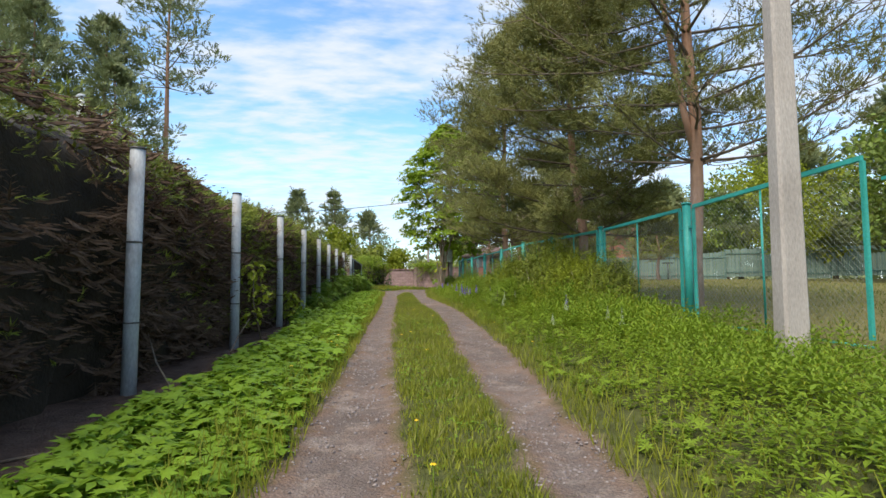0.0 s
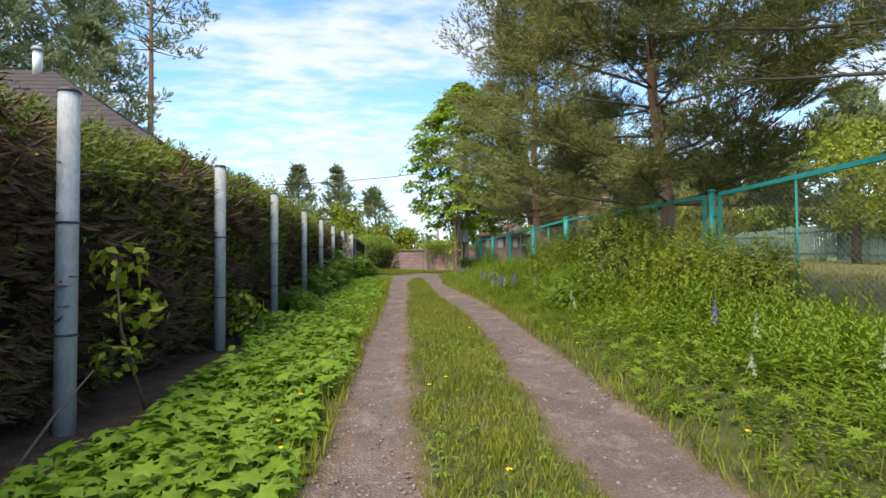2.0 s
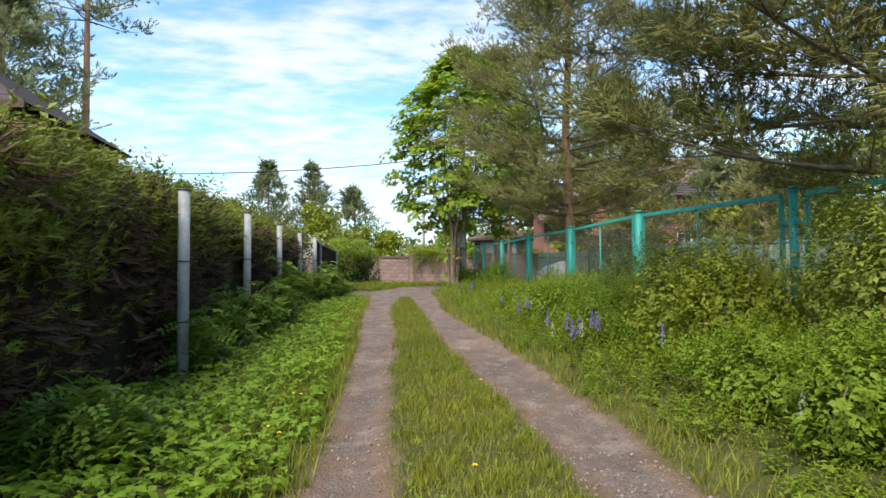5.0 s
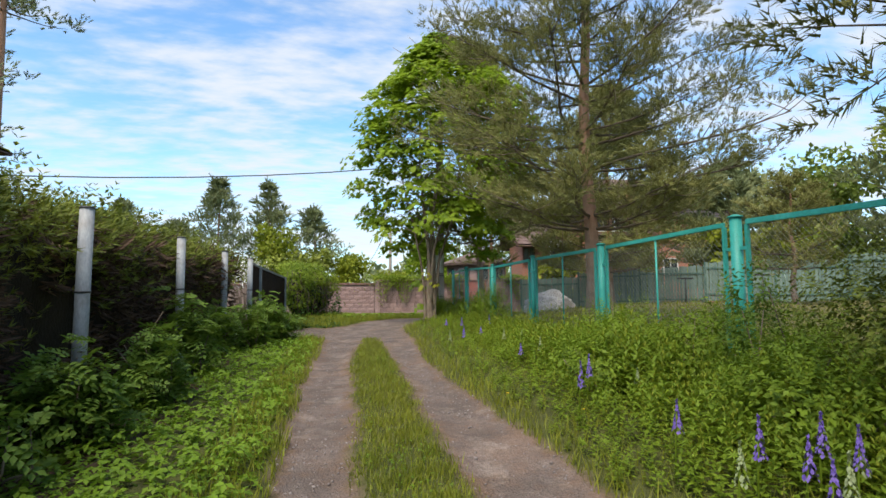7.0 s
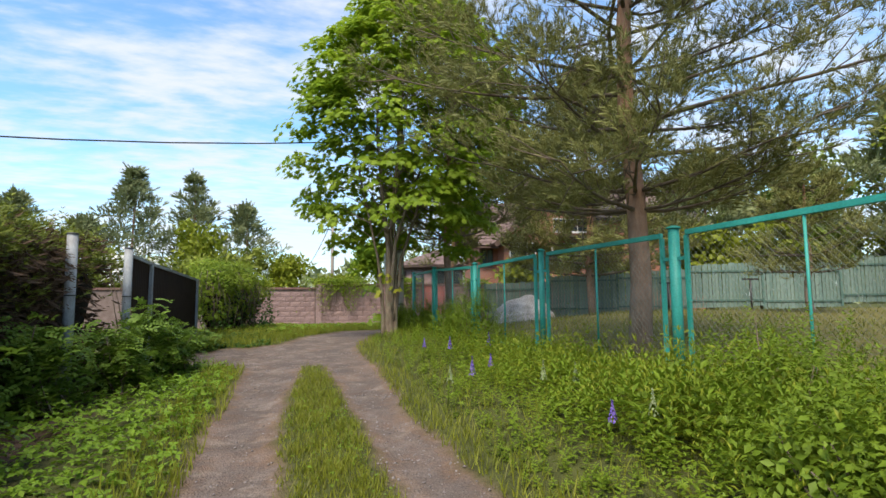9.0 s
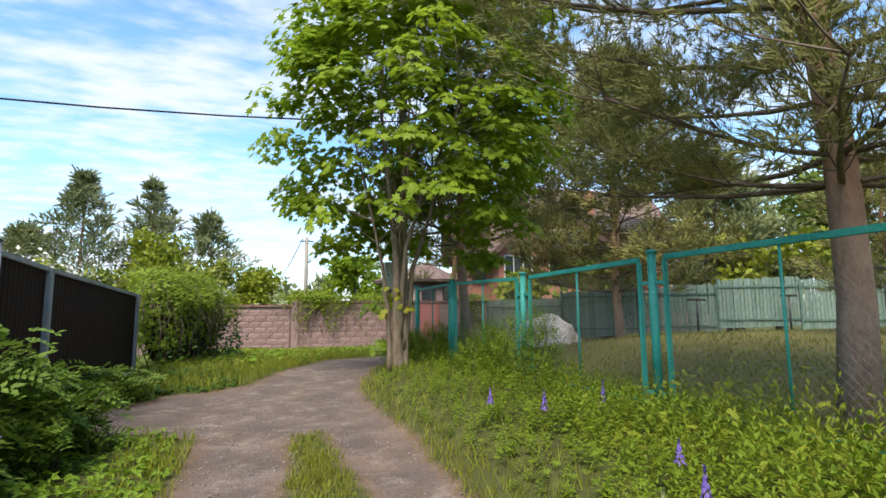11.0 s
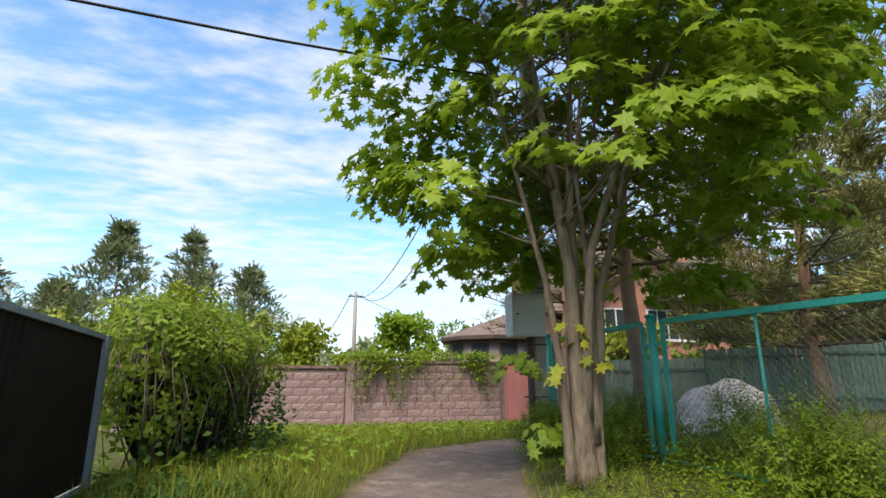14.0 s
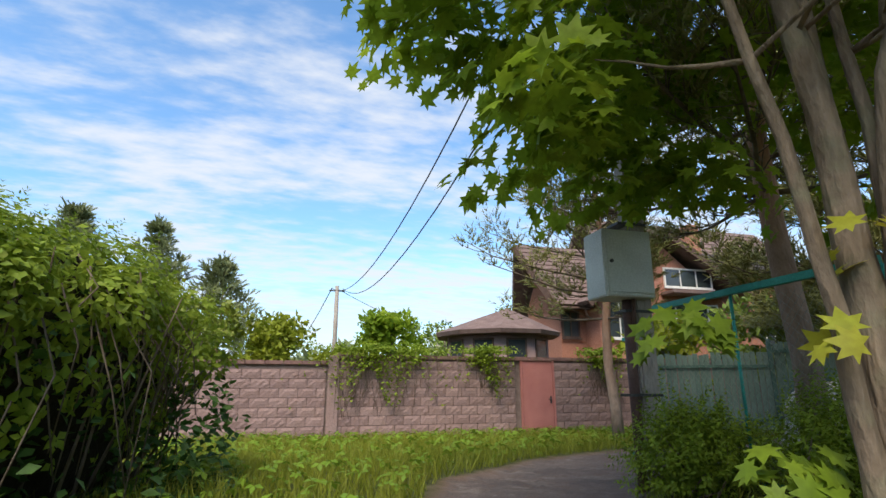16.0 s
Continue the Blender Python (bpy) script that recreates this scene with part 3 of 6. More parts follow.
def make_hedge():
    hedge = thing("hedge", -3.6, 8, g1(-3.6, 8), "tall clipped hedge, brown and bare at the side, green on top", "hedge")
    inv = hedge.matrix_world.inverted()
    # added solid behind the twigs; its near-black colour is the shade between them
    ys = np.arange(-6, 26.91, 0.3)
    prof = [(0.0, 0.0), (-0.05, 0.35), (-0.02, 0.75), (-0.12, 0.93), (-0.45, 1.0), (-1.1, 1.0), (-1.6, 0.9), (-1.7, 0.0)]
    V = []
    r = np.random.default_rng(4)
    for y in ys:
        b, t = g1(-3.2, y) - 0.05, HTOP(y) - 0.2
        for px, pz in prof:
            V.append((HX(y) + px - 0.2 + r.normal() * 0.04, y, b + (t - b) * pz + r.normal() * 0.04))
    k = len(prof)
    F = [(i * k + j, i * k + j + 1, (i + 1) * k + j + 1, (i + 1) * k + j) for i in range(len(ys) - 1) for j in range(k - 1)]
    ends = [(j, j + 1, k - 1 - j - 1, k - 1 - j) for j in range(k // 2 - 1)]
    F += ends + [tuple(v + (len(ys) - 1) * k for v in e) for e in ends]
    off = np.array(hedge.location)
    np_mesh("shade_core", np.array(V) - off, F, M_SHADE_CORE, hedge)

    def face(n, zlo, zhi, r):
        """Places on the hedge's side, in clumps that stand out or lie back."""
        k = max(1, n // 16)
        cy, cu, co, cr = r.uniform(-5.5, 26.8, k), r.uniform(zlo, zhi, k), r.uniform(-0.16, 0.14, k), r.uniform(0.08, 0.24, k)
        c = r.integers(0, k, n)
        y = cy[c] + r.normal(0, 1, n) * cr[c]
        b, t = gz(HX(y) - 0.3, y), HTOP(y)
        z = np.clip(b + (t - b) * cu[c] + r.normal(0, 0.8, n) * cr[c], b + 0.02, t)
        u = (z - b) / (t - b)
        x = HX(y) - 0.14 + co[c] - 0.25 * smooth(u, 0.85, 1.0) + r.uniform(-0.07, 0.07, n)
        return np.stack([x, y, z], 1)

    def top(n, r):
        y = r.uniform(-5.5, 26.9, n)
        x = HX(y) - r.uniform(0.15, 1.7, n)
        return np.stack([x, y, HTOP(y) - 0.12 + 0.07 * np.sin(3.1 * y) + 0.06 * np.sin(7.7 * y + x * 3) + r.uniform(-0.08, 0.10, n)], 1)

    r = np.random.default_rng(5)
    P = face(10000, 0.02, 0.99, r)
    D = np.stack([r.uniform(0.3, 1.0, len(P)), r.normal(0, 0.75, len(P)), r.normal(-0.25, 0.4, len(P))], 1)
    scatter("dry_foliage", *FROND, P - off, toward(D), r.uniform(0.16, 0.3, len(P)), M_HEDGE_BROWN, hedge, "dry brown twigs")
    P = np.concatenate([face(7000, 0.80, 1.0, r), top(9000, r)])
    # green needles thin out towards the near end and the foot of the hedge
    Q = face(28000, 0.05, 0.97, r)
    Q = Q[r.uniform(0, 1, len(Q)) < (0.06 + 0.94 * smooth(Q[:, 1], 5, 13)) * (1 - 0.6 * smooth(Q[:, 1], 18, 23)) * (0.25 + 0.75 * (np.sin(Q[:, 1] * 1.7 + 2 * Q[:, 2]) > -0.1))]
    Q = Q[r.uniform(0, 1, len(Q)) < np.where(Q[:, 1] > 13.5, 0.12 + 0.88 * smooth(Q[:, 2] - gz(Q[:, 0], Q[:, 1]), 0.9, 1.6), 1.0)]
    P = np.concatenate([P, Q])
    P = P[r.uniform(0, 1, len(P)) < 0.35 + 0.65 * smooth(P[:, 1], 4, 11)]
    D = np.stack([r.uniform(0.2, 1.0, len(P)), r.normal(0, 0.7, len(P)), r.uniform(-0.2, 1.0, len(P))], 1)
    scatter("green_foliage", *HEDGE_SPRAY, P - off, toward(D), r.uniform(0.09, 0.2, len(P)), M_HEDGE_GREEN, hedge, "fresh green shoots")
    # long loose shoots that stand out of the top
    P = top(1300, r)
    P = P[P[:, 1] > 14]
    D = np.stack([r.normal(0, 0.4, len(P)), r.normal(0, 0.4, len(P)), np.ones(len(P))], 1)
    scatter("loose_foliage", *SPRIG, P - off, toward(D), r.uniform(0.22, 0.5, len(P)), M_HEDGE_GREEN, hedge)


make_hedge()

GREY = [(-2.45, 2.1), (-2.45, 4.85), (-2.45, 7.6), (-2.52, 10.4), (-2.6, 13.0), (-2.8, 16.25), (-3.01, 19.45), (-3.16, 22.6), (-3.24, 25.45), (-3.08, 27.1)]
GREY_TOP = [2.25, 2.33, 2.40, 2.44, 2.47, 2.52, 2.6, 2.66, 2.68, 2.66]


def grey_post(x, y, ztop):
    z0 = g1(x, y) - 0.05
    p = thing("fence_post", x, y, z0, "weathered grey steel fence post in front of the hedge", "fence post", "grey posts along the hedge")
    h = ztop - z0
    lean = random.uniform(-0.02, 0.02)
    part("shaft", a_tube([(0, 0, 0), (lean * 0.5, 0, h * 0.5), (lean, 0, h)], [0.062, 0.062, 0.062], 14), M_GREY_POST, p)
    part("cap", a_tube([(lean, 0, h), (lean, 0, h + 0.02)], [0.068, 0.06], 14), M_METAL_DARK, p, "dark flat cap")
    for f in (0.3, 0.62):
        part("wire_tie", a_tube([(lean * f, 0, h * f), (lean * f, 0, h * f + 0.015)], [0.068, 0.068], 14), M_METAL_DARK, p)


for (x, y), zt in zip(GREY, GREY_TOP):
    grey_post(x, y, zt)


# ---------------------------------------------------------------- brown sheet-metal gate
def sheet_gate(name, x0, y0, x1, y1, zt0, zt1, label):
    L, a = math.hypot(x1 - x0, y1 - y0), math.degrees(math.atan2(y1 - y0, x1 - x0))
    z0 = g1(x0, y0)
    e = thing(name, x0, y0, z0, label, "gate", "", "", a)
    b0, b1, t0, t1 = 0.08, g1(x1, y1) - z0 + 0.08, zt0 - z0, zt1 - z0
    n = max(4, int(L / 0.028))
    V = []
    for i in range(n + 1):
        u = i / n
        off = (0.004 if (i // 2) % 2 else -0.004)
        V += [(u * L, off, b0 + (b1 - b0) * u), (u * L, off, t0 + (t1 - t0) * u)]
    V = np.array(V)
    W = V + np.array([0, 0.004, 0])
    F = [(2 * i, 2 * i + 2, 2 * i + 3, 2 * i + 1) for i in range(n)]
    m = len(V)
    F += [tuple(v + m for v in f[::-1]) for f in F]
    np_mesh("corrugated_sheet", np.concatenate([V, W]), F, M_GATE, e, "dark brown corrugated sheet")
    for nm, za, zb in (("top_rail", t0, t1), ("bottom_rail", b0 - 0.06, b1 - 0.06)):
        bm = bmesh.new()
        box(bm, 0, -0.03, 0, L, 0.03, 0.05)
        for v in bm.verts:
            v.co.z += za + (zb - za) * v.co.x / L
        part(nm, bm, M_GREY_POST, e, "grey steel rail")
    return e


GATE = [(-3.1, 27.2), (-3.13, 28.55), (-3.1, 32.75)]
for (xa, ya), (xb, yb), za, zb in zip(GATE[:-1], GATE[1:], (2.55, 2.5), (2.5, 2.37)):
    sheet_gate("metal_gate", xa, ya, xb, yb, za, zb, "dark brown corrugated metal gate in a grey frame")
for (x, y), zt in zip(GATE[1:], (2.55, 2.43)):
    p = thing("gate_post", x, y, g1(x, y) - 0.03, "light grey square steel gate post", "gate post", "gate posts")
    part("shaft", a_box(-0.05, -0.05, 0, 0.05, 0.05, zt - g1(x, y), bevel=0.006), M_GREY_POST, p)
    part("cap", a_box(-0.055, -0.055, zt - g1(x, y), 0.055, 0.055, zt + 0.015 - g1(x, y), bevel=0.004), M_GREY_POST, p)
part("gate_track", a_box(-3.04, 28.7, 0.74, -2.86, 32.6, 0.84, bevel=0.01), M_CONCRETE)
tagged(bpy.data.objects["gate_track"], "pale concrete strip under the gate", "gate track", "", "structure")


# ---------------------------------------------------------------- teal fence with chain link
POSTS = [(5.1, 5.5, 2.6), (4.85, 9.15, 2.52), (4.55, 12.65, 2.48), (4.28, 16.1, 2.56), (4.25, 20.2, 2.72), (3.95, 23.5, 2.68), (3.62, 26.6, 2.68), (3.28, 29.35, 2.63), (3.08, 32.4, 2.72), (3.15, 35.6, 2.74)]


def teal_post(x, y, zt, wide=0.05):
    z0 = g1(x, y) - 0.05
    h = zt - z0
    p = thing("fence_post", x, y, z0, "teal painted round steel fence post with a cap", "fence post", "teal fence posts", "", 5)
    part("shaft", a_tube([(0, 0, 0), (0, 0, h)], [wide, wide], 18), M_TEAL, p)
    part("cap", a_tube([(0, 0, h), (0, 0, h + 0.02), (0, 0, h + 0.04)], [wide + 0.02, wide + 0.02, wide * 0.5], 18), M_TEAL, p)
    for s in (-1, 1):
        for f in (0.12, 0.8):
            part("bracket", a_box(-0.02, min(0, s * 0.19), h * f, 0.02, max(0, s * 0.19), h * f + 0.04), M_TEAL, p)


def chain_link(L, h0, h1, step=0.085, w=0.0013):
    """Crossing slanted wires that fill a panel of length L."""
    V, F = [], []
    def wire(p, q, yo):
        o = len(V)
        d = np.array([q[0] - p[0], q[1] - p[1]])
        nrm = np.array([-d[1], d[0]]) / np.linalg.norm(d) * w
        for (a, b) in (p, q):
            V.extend([(a + nrm[0], yo, b + nrm[1]), (a - nrm[0], yo, b - nrm[1]), (a, yo + 2 * w, b)])
        F.extend([(o, o + 1, o + 4, o + 3), (o + 1, o + 2, o + 5, o + 4), (o + 2, o, o + 3, o + 5)])
    H = h1 - h0
    k = 1.0
    for i in range(int((L + H) / step) + 1):
        c = i * step
        xa, xb = max(0, c - H), min(L, c)
        if xb - xa > 0.03:
            wire((xa, h0 + (c - xa) * k), (xb, h0 + (c - xb) * k), 0.0)
            wire((L - xa, h0 + (c - xa) * k), (L - xb, h0 + (c - xb) * k), 0.004)
    return np.array(V), np.array(F)


def teal_panel(a, b):
    (x0, y0, z0t), (x1, y1, z1t) = a, b
    L, ang = math.hypot(x1 - x0, y1 - y0), math.degrees(math.atan2(y1 - y0, x1 - x0))
    zb = g1(x0, y0)
    e = thing("wire_fence", x0, y0, zb, "bay of teal steel fence filled with chain link", "fence", "bays of the teal fence", "", ang)
    t0, t1 = z0t - 0.1 - zb, z1t - 0.1 - zb
    b0, b1 = 0.16, g1(x1, y1) - zb + 0.16
    s = 0.2
    for nm, za, zc, th in (("top_rail", t0, t1, 0.065), ("bottom_rail", b0 - 0.09, b1 - 0.09, 0.025)):
        bm = box(bmesh.new(), s, -0.025, 0, L - s, 0.025, th, bevel=0.005)
        for v in bm.verts:
            v.co.z += za + (zc - za) * v.co.x / L
        part(nm, bm, M_TEAL, e)
    for u in (s, L - s):
        f = u / L
        part("upright", a_box(u - 0.025, -0.025, b0 + (b1 - b0) * f, u + 0.025, 0.025, t0 + (t1 - t0) * f, bevel=0.006), M_TEAL, e)
    part("middle_bar", a_tube([(L / 2, 0, (b0 + b1) / 2), (L / 2, 0, (t0 + t1) / 2)], [0.016, 0.016], 6), M_TEAL, e)
    V, F = chain_link(L - 2 * s, 0, min(t0 - b0, t1 - b1) - 0.05)
    V[:, 0] += s
    V[:, 2] += b0 + 0.04 + (b1 - b0) * V[:, 0] / L
    np_mesh("chain_link", V, F, M_WIRE_MESH, e, "grey wire chain link")


for q, w in zip(POSTS[1:], (0.07, 0.05, 0.05, 0.072, 0.066, 0.05, 0.05, 0.055, 0.05)):
    teal_post(*q, w)
for a, b in zip(POSTS[:-1], POSTS[1:]):
    teal_panel(a, b)
teal_post(5.12, 5.28, 2.72, 0.085)


# ---------------------------------------------------------------- utility poles and cables
def concrete_pole():
    x, y = 4.2, 5.75
    p = thing("utility_pole", x, y, g1(x, y) - 0.1, "pale grey tapered concrete utility pole in the verge", "utility pole")
    bm = bmesh.new()
    rings = []
    for z, a, b in ((0, 0.15, 0.12), (3, 0.128, 0.105), (6, 0.108, 0.09), (9.2, 0.088, 0.078)):
        c = 0.03
        ring = [(a - c, b), (-a + c, b), (-a, b - c), (-a, -b + c), (-a + c, -b), (a - c, -b), (a, -b + c), (a, b - c)]
        rings.append([bm.verts.new((px, py, z)) for px, py in ring])
    for r0, r1 in zip(rings, rings[1:]):
        for k in range(8):
            bm.faces.new((r0[k], r0[(k + 1) % 8], r1[(k + 1) % 8], r1[k]))
    bm.faces.new(rings[-1])
    part("shaft", bm, M_CONCRETE, p)
    part("crossarm", a_box(-0.5, -0.04, 8.8, 0.5, 0.04, 8.88, bevel=0.01), M_METAL_DARK, p)


concrete_pole()


def far_pole(x, y, top, arm=True):
    z = g1(x, y)
    p = thing("utility_pole", x, y, z - 0.1, "thin weathered utility pole behind the block wall", "utility pole")
    part("shaft", a_tube([(0, 0, 0), (0, 0, top - z)], [0.17, 0.12], 10), M_POLE_WOOD, p)
    if arm:
        part("crossarm", a_box(-0.5, -0.05, top - z - 0.35, 0.5, 0.05, top - z - 0.27), M_METAL_DARK, p)


far_pole(1.93, 64.6, 8.35)
far_pole(17.0, 95.0, 9.5, False)


def cable(a, b, sag, r=0.018, name="overhead_cable"):
    a, b = Vector(a), Vector(b)
    pts = [a.lerp(b, i / 16) - Vector((0, 0, sag * 4 * (i / 16) * (1 - i / 16))) for i in range(17)]
    ob = part(name, a_tube(pts, [r] * 17, 5), M_CABLE)
    tagged(ob, "thin black overhead power cable", "cable", "overhead cables")


cable((-30, 23.2, 6.5), (2.4, 33.9, 6.8), 1.7)
cable((2.45, 34.5, 7.2), (2.3, 64.6, 8.1), 1.8)
cable((2.45, 34.5, 8.6), (1.6, 64.6, 8.1), 2.0)
cable((1.9, 64.6, 8.1), (17.0, 95.0, 9.0), 0.5, 0.02)
cable((1.6, 64.6, 8.1), (-1.0, 110.0, 7.0), 1.0, 0.03)


def box_pole():
    x, y = 2.5, 34.55
    p = thing("utility_pole", x, y, g1(x, y) - 0.1, "grey concrete pole carrying a metal meter box", "utility pole")
    part("shaft", a_box(-0.1, -0.09, 0, 0.1, 0.09, 8.2, bevel=0.02), M_CONCRETE, p)
    part("conduit", a_tube([(-0.17, -0.05, 0.05), (-0.17, -0.05, 1.825)], [0.05, 0.05], 10), M_PIPE, p, "rusty brown conduit pipe")
    part("thin_conduit", a_tube([(-0.16, -0.12, 1.5), (-0.14, -0.12, 1.825)], [0.02, 0.02], 8), M_PIPE, p)
    b = part("meter_box", a_box(-0.5, -0.22, 1.83, 0.05, 0.13, 2.50, bevel=0.012), M_BOX, p, "pale grey sheet metal meter box")
    part("box_door", a_box(-0.47, -0.236, 1.87, 0.02, -0.222, 2.46, bevel=0.004), M_BOX, b)
    part("lock", a_tube([(-0.43, -0.236, 2.17), (-0.43, -0.252, 2.17)], [0.018, 0.018], 8), M_METAL_DARK, b)
    for z in (0.9, 1.7, 2.6):
        part("strap", a_box(-0.23, -0.105, z, 0.105, 0.095, z + 0.025), M_METAL_DARK, p)


box_pole()


# ---------------------------------------------------------------- far weathered board fence
def board_fence():
    ax, ay, bx, by = 7.9, 42.0, 33.0, 30.0
    L, ang = math.hypot(bx - ax, by - ay), math.degrees(math.atan2(by - ay, bx - ax))
    e = thing("board_fence", ax, ay, 0, "weathered pale teal board fence at the back of the lawn", "fence", "", "", ang)
    n = int(L / 0.135)
    mesh_boards = []
    for v in range(4):
        bm = a_box(-0.06, -0.012, 0, 0.06, 0.012, 1.86 + 0.02 * v, bevel=0.004)
        me = bpy.data.meshes.new("plank")
        bm.to_mesh(me)
        bm.free()
        me.materials.append(M_FENCE_TEAL)
        mesh_boards.append(me)
    ca, sa = math.cos(radians(ang)), math.sin(radians(ang))
    step = lambda u: 0.16 * ((u // 3.0) % 2)
    for i in range(n):
        u = (i + 0.5) * L / n
        ob = new("plank", random.choice(mesh_boards))
        ob.parent = e
        ob.matrix_basis = pose(u, random.uniform(-0.004, 0.004), g1(ax + u * ca, ay + u * sa) + 0.08 + step(u), 0, random.uniform(-0.5, 0.5), 0)
    u = 0.0
    while u < L - 0.1:
        z = g1(ax + (u + 1.5) * ca, ay + (u + 1.5) * sa) + step(u + 0.1)
        for h in (0.35, 1.62):
            part("rail", a_box(u + 0.02, -0.06, z + h, min(L, u + 2.98), -0.0165, z + h + 0.07), M_FENCE_RAIL, e)
        part("support", a_box(u - 0.04, -0.10, z - 0.1, u + 0.04, -0.062, z + 1.95), M_FENCE_RAIL, e)
        u += 3.0


board_fence()


# ---------------------------------------------------------------- houses
def window(parent, x, y, z, w, h, bars=1, frame_mat=None):
    """A framed window set in a wall that faces -y; a part under the house, with its bars under it."""
    fm = frame_mat or M_WOOD_TRIM
    glass = part("window", a_box(x - w / 2 + 0.07, y - 0.01, z + 0.07, x + w / 2 - 0.07, y + 0.01, z + h - 0.07), M_GLASS, parent)
    for q in ((x - w / 2, z, x + w / 2, z + 0.08), (x - w / 2, z + h - 0.08, x + w / 2, z + h), (x - w / 2, z + 0.082, x - w / 2 + 0.08, z + h - 0.082), (x + w / 2 - 0.08, z + 0.082, x + w / 2, z + h - 0.082)):
        part("frame_bar", a_box(q[0], y - 0.05, q[1], q[2], y + 0.05, q[3], bevel=0.008), fm, glass)
    for k in range(bars):
        bx = x - w / 2 + w * (k + 1) / (bars + 1)
        part("mullion", a_box(bx - 0.03, y - 0.04, z + 0.082, bx + 0.03, y + 0.04, z + h - 0.082), fm, glass)
    part("sill", a_box(x - w / 2 - 0.05, y - 0.12, z - 0.06, x + w / 2 + 0.05, y - 0.052, z - 0.004, bevel=0.008), fm, glass)


def roof_slab(pts, thick, mat, name, parent, rows=0):
    """A sloping slab from four corners (eave a, eave b, ridge b, ridge a), its upper side stepped into courses."""
    a, b, c, d = (Vector(p) for p in pts)
    nrm = (b - a).cross(d - a).normalized()
    if nrm.z < 0:
        nrm = -nrm
    bm = bmesh.new()
    n = max(1, rows)
    prof = [(0.0, 0.0)]
    for k in range(n):
        prof += [(k / n, thick + 0.035), ((k + 1) / n, thick)]
    prof.append((1.0, 0.0))
    ends = [[bm.verts.new(p.lerp(q, u) + nrm * h) for u, h in prof] for p, q in ((a, d), (b, c))]
    m = len(prof)
    for k in range(m):
        bm.faces.new((ends[0][k], ends[0][(k + 1) % m], ends[1][(k + 1) % m], ends[1][k]))
    bm.faces.new(ends[0][::-1]), bm.faces.new(ends[1])
    bmesh.ops.recalc_face_normals(bm, faces=bm.faces[:])
    return part(name, bm, mat, parent)


def gable(parent, x0, x1, xa, y, z0, za, mat):
    """A pointed piece of wall, 0.3 m thick, that faces the lane."""
    bm = bmesh.new()
    v = [bm.verts.new(p) for p in ((x0, y, z0), (x1, y, z0), (xa, y, za), (x0, y + 0.3, z0), (x1, y + 0.3, z0), (xa, y + 0.3, za))]
    for f in ((0, 1, 2), (5, 4, 3), (0, 3, 4, 1), (1, 4, 5, 2), (2, 5, 3, 0)):
        bm.faces.new([v[i] for i in f])
    part("gable", bm, mat, parent)


